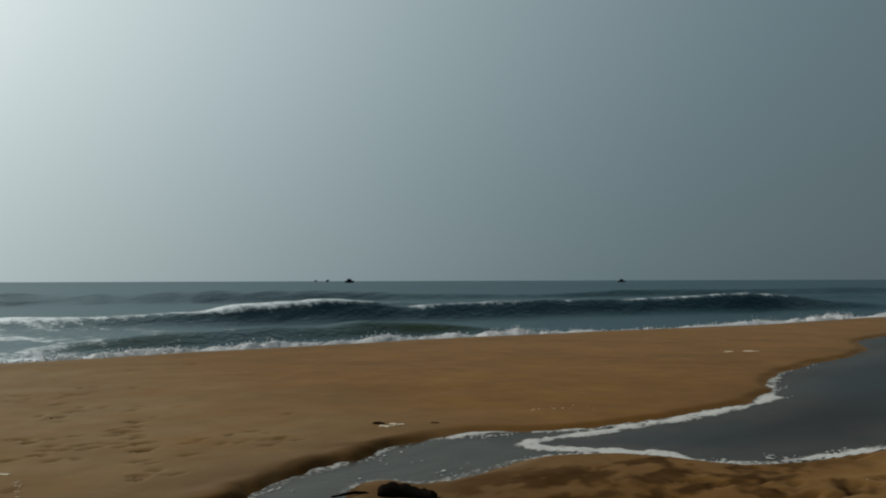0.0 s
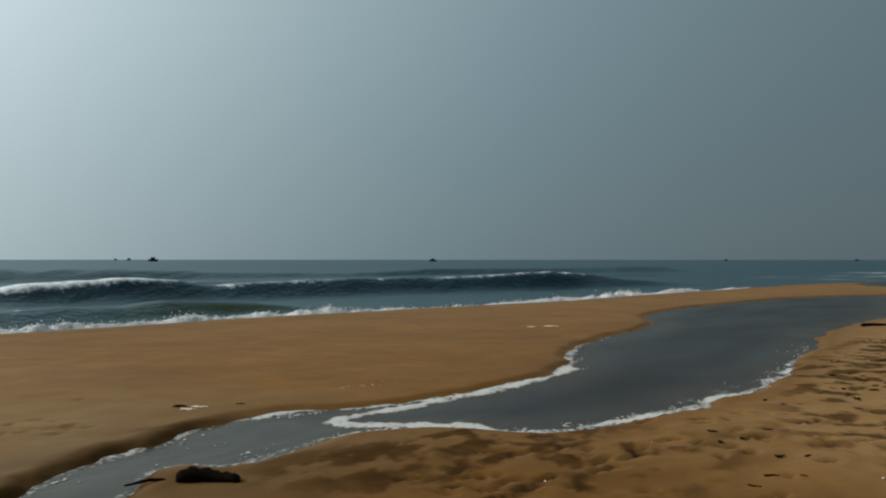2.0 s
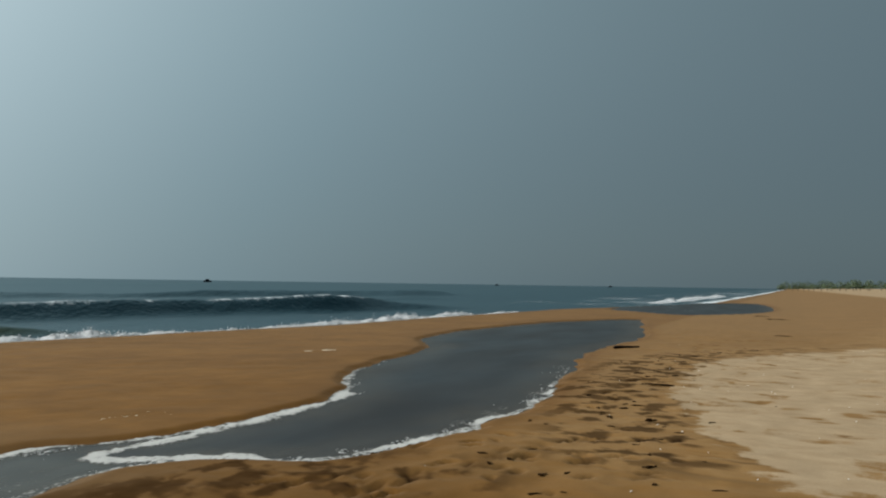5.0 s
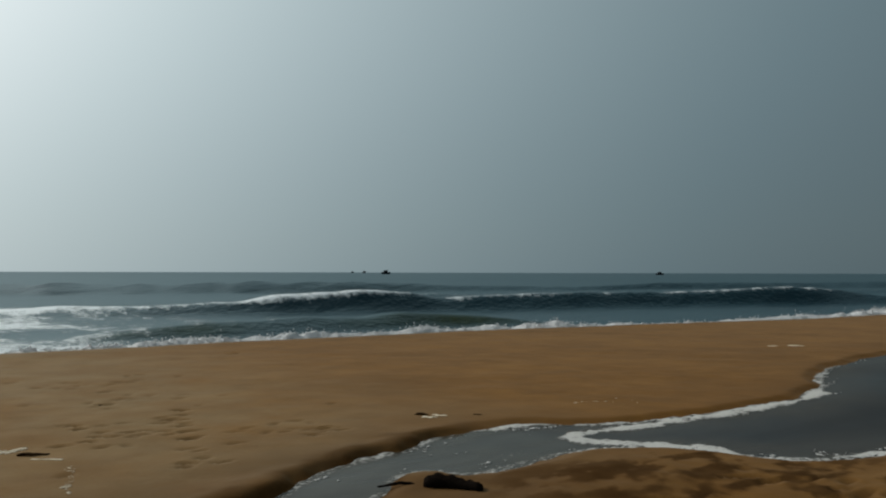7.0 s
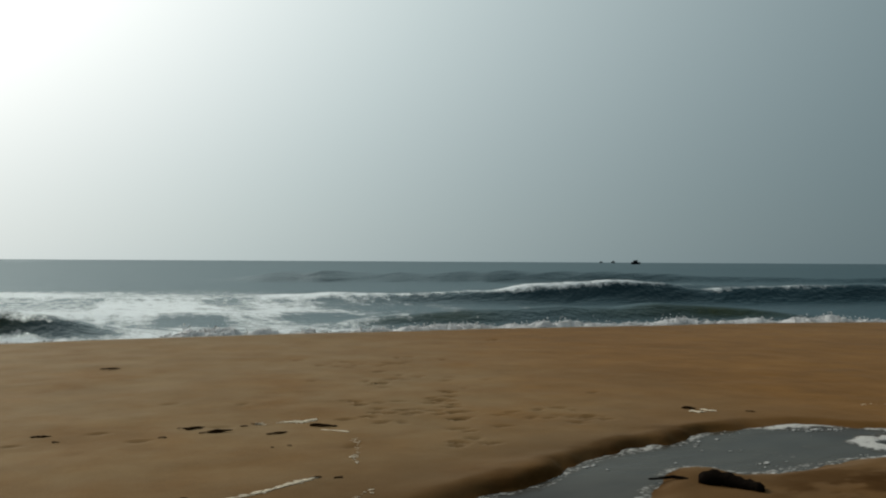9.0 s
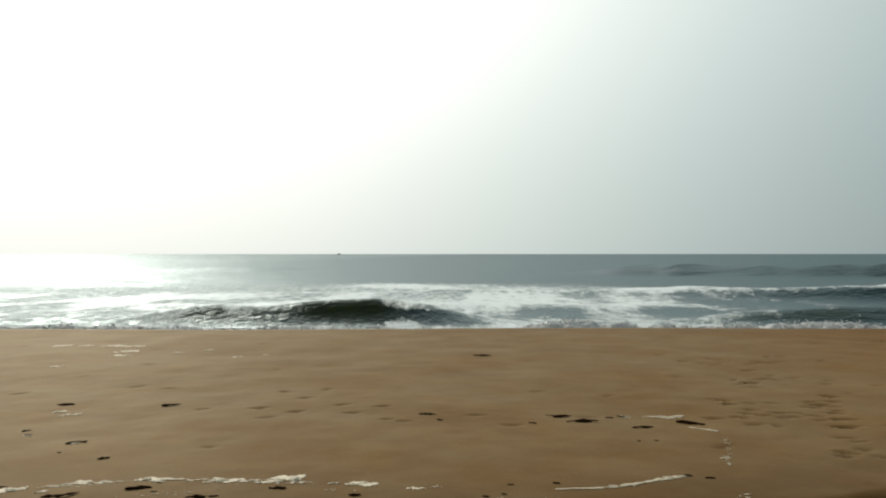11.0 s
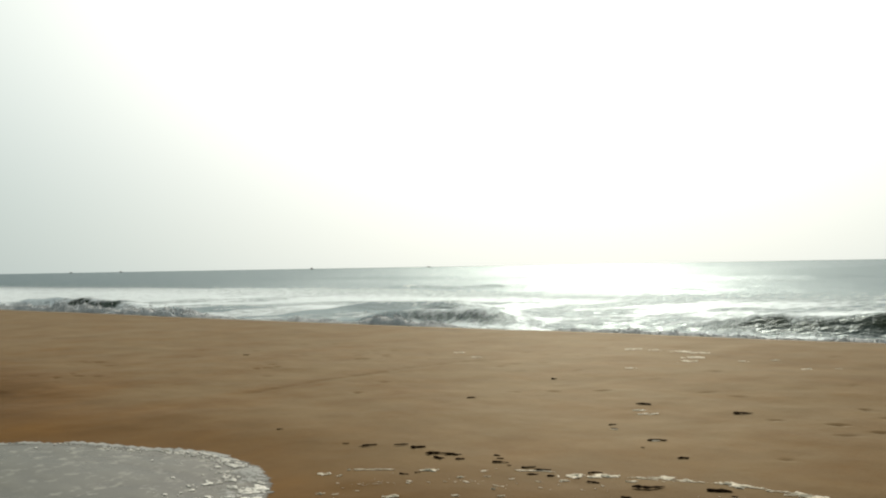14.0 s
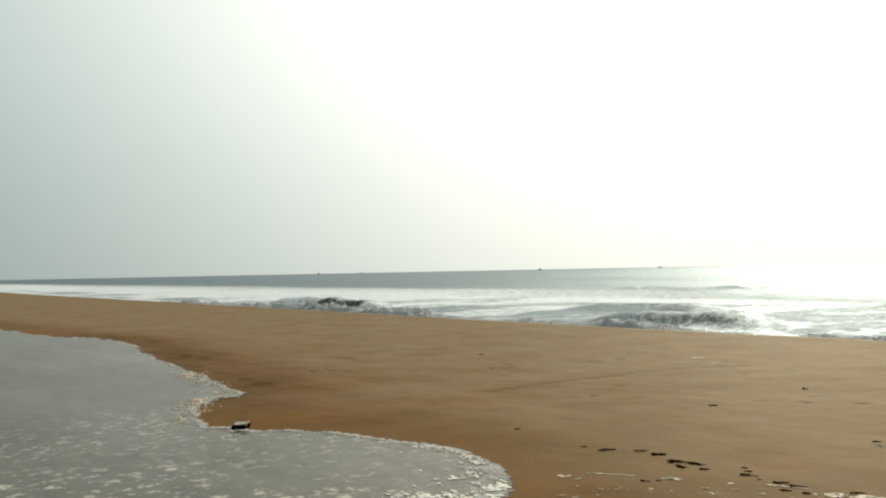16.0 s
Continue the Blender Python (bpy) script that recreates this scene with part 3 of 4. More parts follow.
tongue[near_tongue] = line_distance(GX[near_tongue], GY[near_tongue], TONGUE)
FOAMY += 0.95 * (1 - step(0.05, 0.2, tongue + 0.12 * ragged)) * (EDGE < 0)
pool = step(4.3, 5.2, -GX)
wisp = fbm(GX * 0.7, GY * 1.2, 0.17, 4, 46)
tip = pool * (1 - step(5.2, 7.4, -GX))
FOAMY = np.where(tip > 0, FOAMY * (1 - 0.9 * tip), FOAMY)
FOAMY += tip * (0.28 + 0.26 * (1 - step(0.1, 0.8, away))) * (0.8 + 1.0 * wisp)
FOAMY += pool * 0.3 * step(-0.25, 0.45, wisp + 0.45 * fbm(GX, GY, 1.6, 2, 48)) * (1 - step(12, 20, -GX))
FOAMY += pool * (1 - tip) * 0.12 * (1 - step(0.05, 0.5, away)) * step(-0.1, 0.2, wisp)
FOAMY = np.clip(FOAMY, 0, 1)
FOAMY *= 1 - 0.25 * step(0, 3, GX) * (1 - step(5.8, 6.5, GX))
level = STREAM_LEVEL + 0.002 + 0.016 * step(0.4, 0.9, FOAMY) * (0.6 + fbm(GX, GY, 0.18, 2, 60))
stream = tagged(sheet("stream_water", gx, gy, level, STREAM, keep=EDGE < 0.03, foam=FOAMY, scum=pool * (0.25 + 0.6 * step(-0.2, 0.3, fbm(GX, GY, 1.8, 2, 49))) * (1 - step(8.5, 14, -GX)), film_sheen=pool * 0.5 + 0.2 * (1 - pool) * step(2.5, 3.5, GX) * (1 - step(6.2, 6.9, GX)), shallow=(1 - pool) * (0.35 + 0.65 * step(6.2, 7.0, GX)) * (0.25 + 1.1 * (1 - step(0.1, 1.3, away)))),
                "shallow grey stream and pool with foam along its edges", "water", kind="structure")

# ---------------------------------------------------------------- sea
sx = np.concatenate([outward(-62, -4500, 60, 0.25)[::-1][:-1], spaced(-62, 80, 0.2), outward(80, 4500, 60, 0.25)])
sy = np.concatenate([spaced(2, 19, 0.6), spaced(19, 42, 0.14), spaced(42, 70, 0.35), outward(70, 4500, 70, 0.4)])
SX, SY = np.meshgrid(sx, sy, indexing="ij")
shore = np.interp(SX, *np.array(CREST).T)
# from x, to x, y at the first, y at the second, height, width before and behind, foam on the crest at the first and the second, bareness of the face
SWELLS = [(-26, -14.5, 25.0, 24.6, 0.72, 0.8, 2.2, 0.3, 0.3, 0.6), (-13.0, 1.5, 25.4, 26.0, 0.72, 0.8, 2.0, 0.4, 0.2, 0.9), (-60, -40, 25, 26, 0.6, 0.8, 2, 0.6, 0.6, 0.16),
          (-34, -22, 31, 32, 0.5, 1.2, 2.5, 0.3, 0.3, 0.16), (5, 27, 27.5, 26.5, 0.55, 1.0, 2.4, 0.1, 0.1, 0.5), (-12, 16, 52, 44, 0.25, 1.4, 5.0, 0.8, 0.8, 0.1),
          (3, 74, 47.0, 26.0, 1.22, 1.0, 3.2, 2.1, 0.1, 0.55), (-12, 8, 33, 33, 0.3, 1.4, 3, 0.45, 0.45, 0.16), (-60, -25, 60, 62, 0.5, 1.5, 4, 0.2, 0.2, 0.16),
          (30, 110, 54, 44, 0.6, 2, 5, 0.5, 0.3, 0.16), (4, 150, 93, 55, 0.95, 1.2, 3.5, 0.0, 0.25, 0.3), (-160, -20, 120, 105, 0.6, 4, 9, 0.1, 0.1, 0.16), (-5, 300, 190, 180, 0.7, 5, 14, 0.0, 0.0, 0.16)]


def sea_surface():
    grow = step(0, 40, SY - shore)
    z = SEA_LEVEL + (0.05 + 0.06 * grow) * fbm(SX * 0.5, SY, 2.4, 4, 90) + 0.18 * grow * fbm(SX * 0.3, SY, 9.0, 3, 95)
    foam = 0.95 * np.exp(-((SY - shore - 5.2) / 1.3) ** 2)
    thin = np.zeros(SX.shape)
    for x0, x1, y0, y1, high, front, back, white, white_end, bare in SWELLS:
        t = (SX - x0) / (x1 - x0)
        end = min(0.45, 3.5 / (x1 - x0) + (0.28 if high > 1 and y0 < 60 else 0.08))
        env = step(0, end, t) * (1 - step(1 - end, 1, t)) * (0.9 + 0.55 * fbm(SX, SX * 0, max(4.0, y0 / 6), 4, int(x0 * 3) % 97))
        line = SY - (y0 + (y1 - y0) * np.clip(t, 0, None) ** 0.75 + 1.2 * fbm(SX, SX * 0, 9.0, 2, int(y0 * 7)))
        hump = env * np.where(line < 0, np.exp(-((line / front) ** 2)), np.exp(-((line / back) ** 2)))
        z += high * hump
        crest_foam = (white + (white_end - white) * np.clip(t, 0, 1) ** 0.7) * env * np.clip(0.75 + 1.5 * fbm(SX, SY * 0.5, 5.0, 3, int(y1 * 5)), 0, 1.3)
        foam += crest_foam * np.where(line < 0, np.exp(-((line / (0.62 * front)) ** 2)), np.exp(-((line / (1.5 * back)) ** 2)))
        foam -= bare * env * np.exp(-((line + 0.9 * front) / (0.6 * front)) ** 2)
        if high > 0.5 and y0 < 45:
            thin += env * np.exp(-((line + 0.62 * front) / (0.7 * front)) ** 2) * np.clip(0.95 + 2.0 * fbm(SX, SX * 0, 6.0, 3, int(y0 * 3)), 0, 1)
    wash = step(2, 6, SY - shore) * (1 - step(22, 34, SY - shore))
    foam += wash * (0.6 - 0.38 * step(2, 16, SX) + 0.35 * step(80, 110, SX)) * step(-0.25, 0.25, fbm(SX, SY * 0.45, 2.4, 3, 99))
    foam += 0.24 * (1 - step(26, 60, SY - shore)) * (1 - step(0, 20, SX))
    # far left sea: haze painted as white, along with its foam streaks
    foam += 0.4 * (1 - step(-80, -22, SX)) * step(4, 8, SY - shore)
    foam += 0.34 * step(11, 17, SY - shore) * (1 - step(34, 52, SY - shore)) * (1 - step(2, 26, SX))
    # extra white below the sun paints its glare on the water
    foam += 0.24 * step(-22, -13, SX) * (1 - step(-3, 3, SX)) * step(3, 5, SY - shore) * (1 - step(16, 30, SY - shore))
    return z, np.clip(foam, 0, 1.1), np.clip(thin, 0, 1)


SEA_Z, SEA_FOAM_GLARE, SEA_THIN = sea_surface()
sea = tagged(sheet("sea_water", sx, sy, SEA_Z, SEA, foam=SEA_FOAM_GLARE, thin=SEA_THIN), "blue-green sea with dark swells and white foam", "sea", kind="structure")


def surf(name, x0, x1, off, high, deep, seed, label, gap=0.07):
    """White water heaped along the shore: a billowed ridge with torn drops over its crest."""
    xs, vs = spaced(x0, x1, gap), spaced(-0.9, deep, gap)
    X, V = np.meshgrid(xs, vs, indexing="ij")
    t = (X - x0) / (x1 - x0)
    env = step(0, 0.1, t) * (1 - step(0.9, 1, t))
    line = np.interp(xs, *np.array(CREST).T) + off + 0.9 * fbm(xs, xs * 0, 6.0, 2, seed + 3)
    tall = high * env * np.clip(0.65 + 1.15 * fbm(X, X * 0, 3.0, 4, seed), 0.25, 1.5)
    billow = 1 - 2.2 * np.abs(fbm(X, V * 1.2, 0.8, 4, seed + 5))
    prof = step(-0.75, 0.1, V + 0.5 * fbm(X, V, 0.8, 3, seed + 9)) * (1 - step(0.25, 0.95 * deep, V + 0.4 * fbm(X, V, 1.1, 3, seed + 7)))
    z = SEA_LEVEL - 0.08 + tall * prof * np.clip(0.45 + 0.6 * billow + 0.65 * fbm(X, V, 0.4, 4, seed + 21), 0.05, 1.5) + 0.08 * prof
    base = tagged(sheet(name, xs, vs, z, FOAM, keep=prof > 0.04, shift=line[:, None]), label, "surf", kind="stuff")
    rng = np.random.default_rng(seed)
    n = int((x1 - x0) * 130)
    i, j = rng.integers(0, len(xs), n), rng.integers(4, len(vs) // 2, n)
    r = rng.uniform(0.006, 0.026, n)
    c = np.stack([xs[i] + rng.normal(0, 0.05, n), vs[j] + line[i], z[i, j] + rng.exponential(0.16, n) * tall[i, j]], -1)
    drops = lumps("spray", c, np.stack([r, r, r], -1), FOAM, rng)
    drops.parent = base
    return base


surf("breaking_surf", 7, 66, 4.9, 0.28, 2.1, 11, "tumbling white surf breaking along the sand bar")
surf("breaking_surf", -3, 14, 4.9, 0.2, 1.6, 12, "low white surf running up the sand bar")
surf("breaking_surf", -15, -2, 5.6, 0.2, 1.4, 13, "broken white foam at the foot of a wave")
surf("breaking_surf", -75, -15, 5.2, 0.33, 2.2, 14, "white surf along the far beach", 0.1)
surf("breaking_surf", 112, 220, 10.0, 0.34, 3.6, 15, "white surf along the distant beach", 0.25)


# ---------------------------------------------------------------- stranded foam on the sand
def foam_line(points, width, count, seed, label, size=1.0, gap=0.55):
    """Scraps of drying foam along a line; gap is the share of the line left bare."""
    rng = np.random.default_rng(seed)
    count *= 4
    p = spline(points, 12)
    k = rng.integers(0, len(p) - 1, count)
    spot = p[k] + (p[k + 1] - p[k]) * rng.random((count, 1))
    gaps = fbm(spot[:, 0], spot[:, 1], 0.4, 3, seed)
    keep = gaps > np.quantile(gaps, gap) + rng.normal(0, 0.05, count)
    spot = spot[keep]
    n = len(spot)
    x, y = (spot + rng.normal(0, width, (n, 2)) * np.clip(0.5 + 2.5 * fbm(spot[:, :1], spot[:, 1:], 0.3, 2, seed + 5), 0.2, 1.6)).T
    r = size * (0.002 + 0.010 * rng.random(n) ** 2.5)
    z = ground_at(x, y) + 0.003
    ob = lumps("stranded_foam", np.stack([x, y, z], -1), np.stack([r * rng.uniform(0.8, 3.5, n), r * rng.uniform(0.5, 1.2, n), r * 0.16], -1), DRY_FOAM, rng, 0.4)
    return tagged(ob, label, "foam", kind="stuff")


def foam_patch(x, y, length, seed):
    """One torn scrap of drying foam, ragged and thicker in the middle."""
    along, cross = np.linspace(-0.6, 0.6, 40) * length, np.linspace(-0.34, 0.34, 22) * length
    U, V = np.meshgrid(along, cross, indexing="ij")
    body = 1 - (2 * U / length) ** 2 - (4.6 * (V / length - 0.08 * np.sin(9 * U / length + seed))) ** 2 + 2.4 * fbm(U / length, V / length * 1.6, 0.28, 3, seed) + 1.3 * fbm(U / length, V / length * 1.5, 0.09, 2, seed + 9)
    a = math.atan2(-x, y) + 0.3 * math.sin(seed * 1.7)
    wx, wy = x + U * math.cos(a) - V * math.sin(a), y + U * math.sin(a) + V * math.cos(a)
    z = ground_at(wx, wy) + np.clip(0.004 + 0.016 * length ** 0.5 * body * (0.6 + fbm(U, V, 0.05, 2, seed + 1)), -0.004, 0.03)
    ob = sheet("foam_scrap", along, cross, z, DRY_FOAM, keep=body > 0.34)
    ob.matrix_world = pose(x, y, 0, 0, 0, math.degrees(a))
    return tagged(ob, "torn cream scrap of stranded foam on damp sand", "foam", "stranded foam scraps")


FOAM_HIGH = [(-7.7, 15.04, .29), (-7.26, 15.06, .24), (-6.8, 15.09, .4), (-6.4, 15.05, .35), (-6.19, 14.28, .37), (-6.04, 13.71, .29), (-5.26, 14.17, .18), (-4.87, 14.58, .14),
             (-4.11, 13.7, .18), (-3.71, 13.94, .09), (-6.36, 12.29, .16), (-4.37, 8.79, .2), (-4.56, 8.96, .14), (-9.6, 12.5, .2), (-10.4, 13.0, .25)]
FOAM_LOW = [(-3.05, 6.26, .2), (-2.85, 6.31, .1), (-2.51, 6.38, .25), (-2.24, 6.35, .06), (-2.1, 6.33, .07), (-1.93, 6.39, .26), (-1.76, 6.39, .09), (-1.57, 6.45, .28), (-1.18, 6.35, .08),
            (-0.97, 6.33, .2), (-0.57, 6.24, .12), (-3.18, 6.04, .08), (-3.66, 7.48, .08), (-4.25, 7.77, .08), (-3.43, 6.05, .22), (-3.64, 5.92, .24), (-3.17, 6.02, .06)]
FOAM_FLECKS = [(-5.41, 4.92, .12), (-5.25, 4.94, .06), (-5.32, 5.12, .06), (-4.7, 5.43, .14), (-4.99, 4.49, .06), (-4.87, 4.53, .05), (-4.44, 4.68, .11), (-4.06, 4.97, .06), (-4.34, 5.39, .06),
               (-4.3, 5.65, .08), (-4.18, 5.53, .05), (-3.91, 5.25, .05), (-3.76, 5.13, .05), (-3.97, 5.57, .05), (-3.36, 5.61, .05), (-3.61, 5.77, .07), (1.84, 7.24, .08), (6.0, 8.1, .2), (6.2, 8.15, .16), (17.9, 10.95, .22), (18.4, 10.65, .3)]
for i, (x, y, length) in enumerate(FOAM_HIGH + FOAM_LOW + FOAM_FLECKS):
    foam_patch(x, y, length, 300 + i)
foam_line([(1.3, 9.02), (1.5, 8.94), (1.62, 9.0), (1.75, 8.95), (1.92, 9.06)], 0.02, 120, 1, "thin wavy line of stranded foam on sand", gap=0.3)
foam_line([(1.86, 8.5), (2.0, 8.38), (2.08, 8.26)], 0.018, 80, 22, "short pale line of stranded foam on sand", 0.9, gap=0.2)
foam_line([(2.06, 8.1), (2.01, 7.76), (1.9, 7.35), (1.84, 7.2), (1.82, 7.0), (1.77, 6.79), (1.74, 6.66)], 0.02, 70, 24, "faint curved line of stranded foam on sand", 0.55, gap=0.5)
foam_line([(1.4, 6.68), (1.2, 6.57), (0.97, 6.43), (0.75, 6.33), (0.43, 6.29)], 0.014, 170, 2, "thin line of stranded foam on sand", 0.9, gap=0.12)
foam_line([(-0.4, 6.3), (-1.2, 6.36), (-2.0, 6.38), (-2.5, 6.37), (-3.0, 6.24), (-3.45, 6.05), (-3.84, 5.94), (-4.1, 5.81)], 0.03, 210, 3, "broken line of stranded foam on sand", 0.9, gap=0.45)
foam_line([(-4.95, 5.33), (-5.12, 5.25), (-5.3, 5.14)], 0.012, 60, 25, "thin line of stranded foam on sand", 0.8, gap=0.2)
foam_line([(7.8, 7.6), (8.3, 7.9), (8.9, 7.6)], 0.1, 14, 9, "faint scraps of foam on sand")
foam_line([(-0.5, 6.2), (-2.0, 6.1), (-3.4, 5.7), (-4.4, 5.2), (-5.0, 4.7)], 0.16, 60, 21, "scattered small flecks of foam on sand", 0.8)
foam_line([(-0.2, 6.05), (1.0, 6.0), (2.4, 6.35)], 0.1, 25, 23, "scattered small flecks of foam on sand", 0.8, 0.7)


def pool_foam(count, seed):
    """Loose grains and clumps of foam that the water has pushed into the pool's tip."""
    rng = np.random.default_rng(seed)
    x, y = rng.uniform(-8.6, -4.2, count), rng.uniform(1.8, 4.9, count)
    i, j = np.searchsorted(gx, x), np.searchsorted(gy, y)
    depth = -EDGE[i, j]
    chance = np.exp(-np.maximum(depth, 0) / (0.05 + 0.42 * (1 - step(5.0, 6.6, -x)))) * (1 - 0.8 * step(6.2, 8.4, -x)) * np.clip(0.8 + 3.4 * fbm(x, y, 0.24, 4, seed), 0, 1)
    keep = (depth > -0.06) & (rng.random(count) < chance)
    x, y, n = x[keep], y[keep], int(keep.sum())
    r = 0.003 + 0.016 * rng.random(n) ** 2.5 * (1 - 0.5 * step(5.5, 7.0, -x))
    z = np.maximum(STREAM_LEVEL + 0.006, ground_at(x, y) + 0.003)
    ob = lumps("pool_foam", np.stack([x, y, z], -1), np.stack([r * rng.uniform(0.8, 3.0, n), r * rng.uniform(0.7, 1.6, n), r * 0.15], -1), POOL_FOAM, rng, 0.4)
    return tagged(ob, "off-white foam grains gathered at the edge of the pool", "foam", kind="stuff")


pool_foam(64000, 31)


def inlet_lace(points, width, count, seed):
    """Torn scraps of foam stranded on the wet rim of the pool's inlet."""
    rng = np.random.default_rng(seed)
    p = spline(points, 14)
    k = rng.integers(0, len(p) - 1, count)
    x, y = (p[k] + (p[k + 1] - p[k]) * rng.random((count, 1)) + rng.normal(0, width, (count, 2))).T
    keep = fbm(x, y, 0.32, 4, seed) > 0.05
    x, y = x[keep], y[keep]
    r = 0.004 + 0.013 * rng.random(len(x)) ** 2.5
    z = np.maximum(STREAM_LEVEL + 0.006, ground_at(x, y) + 0.003)
    ob = lumps("pool_foam", np.stack([x, y, z], -1), np.stack([r * rng.uniform(0.8, 2.6, len(x)), r * rng.uniform(0.8, 2.0, len(x)), r * 0.12], -1), DRY_FOAM, rng, 0.45)
    return tagged(ob, "torn beige foam scraps along the inlet of the pool", "foam", kind="stuff")


inlet_lace([(-15.5, 5.0), (-14.5, 4.85), (-12.4, 4.5), (-11.7, 3.9), (-10.2, 3.35), (-9.4, 3.5)], 0.15, 2600, 33)


def stream_flecks(points, inward, count, seed, label):
    """Loose flecks of foam adrift beside the rim of the stream."""
    rng = np.random.default_rng(seed)
    p = spline(points, 14)
    k = rng.integers(0, len(p) - 1, count)
    off = rng.exponential(inward, count)
    d = p[k + 1] - p[k]
    d /= np.linalg.norm(d, axis=1)[:, None]
    x, y = (p[k] + (p[k + 1] - p[k]) * rng.random((count, 1)) + off[:, None] * np.stack([d[:, 1], -d[:, 0]], -1)).T
    i, j = np.searchsorted(gx, x), np.searchsorted(gy, y)
    keep = (EDGE[np.clip(i, 0, len(gx) - 1), np.clip(j, 0, len(gy) - 1)] < -0.02) & (fbm(x, y, 0.3, 3, seed) > 0.02 + 0.25 * off)
    x, y = x[keep], y[keep]
    r = 0.003 + 0.014 * rng.random(len(x)) ** 3
    ob = lumps("foam_flecks", np.stack([x, y, np.full(len(x), STREAM_LEVEL + 0.006)], -1), np.stack([r * rng.uniform(1.0, 2.4, len(x)), r * rng.uniform(0.7, 1.4, len(x)), r * 0.15], -1), STREAM_FOAM, rng, 0.4)
    return tagged(ob, label, "foam", kind="stuff")


stream_flecks([(18.5, 4.6), (15.4, 4.07), (12.5, 3.72), (10.4, 3.76), (9.0, 3.95), (8.2, 4.1), (7.6, 4.32), (7.3, 4.9), (7.12, 5.35)], 0.10, 1500, 61, "grey-white foam flecks adrift along the stream's near rim")
stream_flecks([(6.3, 5.93), (5.55, 5.9), (4.85, 5.82), (4.5, 6.1), (3.95, 5.9)], 0.10, 160, 62, "grey-white foam flecks drifting down the narrow stream")
stream_flecks([(3.1, 6.2), (4.5, 6.92), (6.0, 7.36), (7.2, 6.92), (9.0, 6.48), (12.38, 6.85), (15.0, 8.1), (17.2, 8.52)], 0.06, 800, 63, "grey-white foam flecks adrift along the stream's far rim")


# ---------------------------------------------------------------- things on the beach
def log_shape(length, r0, r1, seed, rings=14, sides=10, bend=0.05, wild=0.12):
    rng = np.random.default_rng(seed)
    bm = bmesh.new()
    rows = []
    for i in range(rings + 1):
        t = i / rings
        r = (r0 + (r1 - r0) * t) * (1 if 0 < i < rings else 0.55) * rng.uniform(1 - wild, 1 + wild)
        x, dy, dz = (t - 0.5) * length, bend * math.sin(3 * t + seed), 0.3 * bend * math.sin(5 * t)
        rows.append([bm.verts.new((x, dy + r * rng.uniform(0.85, 1.15) * math.cos(a), dz + 0.8 * r * rng.uniform(0.85, 1.15) * math.sin(a)))
                     for a in np.arange(sides) * 2 * math.pi / sides])
    for a, b in zip(rows, rows[1:]):
        for k in range(sides):
            bm.faces.new((a[k], a[(k + 1) % sides], b[(k + 1) % sides], b[k]))
    bm.faces.new(rows[0][::-1])
    bm.faces.new(rows[-1])
    return bm


def weed_shape(length, r, seed):
    """A flat tangle of short torn pieces."""
    rng = np.random.default_rng(seed)
    bm = bmesh.new()
    for k in range(int(rng.integers(2, 5))):
        piece = log_shape(length * rng.uniform(0.4, 0.8), r * rng.uniform(0.3, 1.1), r * rng.uniform(0.2, 0.8), seed * 7 + k, 6, 7, 0.05 * length, 0.5)
        bmesh.ops.rotate(piece, cent=(0, 0, 0), matrix=Matrix.Rotation(rng.normal(0, 0.25), 3, "Z"), verts=piece.verts)
        bmesh.ops.translate(piece, vec=(length * rng.uniform(-0.22, 0.22), length * rng.normal(0, 0.04), r * rng.uniform(-0.3, 0.2)), verts=piece.verts)
        me = bpy.data.meshes.new("piece")
        piece.to_mesh(me)
        piece.free()
        bm.from_mesh(me)
        bpy.data.meshes.remove(me)
    bmesh.ops.scale(bm, vec=(1, 1, 0.6), verts=bm.verts)
    return bm


def driftwood(x, y, along, length, r0, r1, seed, label, mat=WOOD, name="driftwood", sink=0.2, bend=0.05):
    bm = log_shape(length, r0, r1, seed, bend=bend) if mat is WOOD else weed_shape(length, r0, seed)
    ob = smooth(part(name, bm, mat))
    ob.matrix_world = pose(x, y, float(ground_at(np.array([x]), np.array([y]))[0]) + r0 * (0.8 - sink), 0, 0, along)
    return tagged(ob, label, "driftwood" if mat is WOOD else "debris")


driftwood(4.26, 5.43, -42, 0.47, 0.075, 0.065, 1, "short black waterlogged log at the stream's edge", sink=0.5)
driftwood(3.98, 5.8, 160, 0.30, 0.018, 0.01, 2, "thin dark stick beside the log", sink=0.1)
driftwood(23.4, 4.3, -35, 0.95, 0.05, 0.035, 3, "dark straight stick lying on damp sand", bend=0.03)

WEED_LINE = [  # x, y, length
    (-4.67, 9.36, .2), (-3.59, 9.36, .24), (-4.39, 7.96, .11), (-4.27, 7.83, .07), (-3.64, 7.52, .18), (-3.62, 7.13, .05), (-3.19, 6.97, .12), (-4.56, 6.16, .1), (-4.36, 5.97, .14),
    (-4.45, 6.09, .06), (-4.24, 5.9, .06), (-4.06, 5.94, .12), (-3.92, 5.93, .13), (-3.9, 5.78, .1), (-3.78, 5.81, .08), (-3.54, 6.11, .1), (-3.42, 6.06, .1), (-3.4, 5.85, .13),
    (-2.97, 5.93, .26), (-2.53, 6.17, .17), (-2.4, 6.08, .05), (-3.0, 5.63, .08), (-2.2, 5.88, .07), (-2.03, 5.94, .2), (-1.95, 5.98, .07), (-1.55, 6.21, .12), (-2.56, 5.62, .06)]
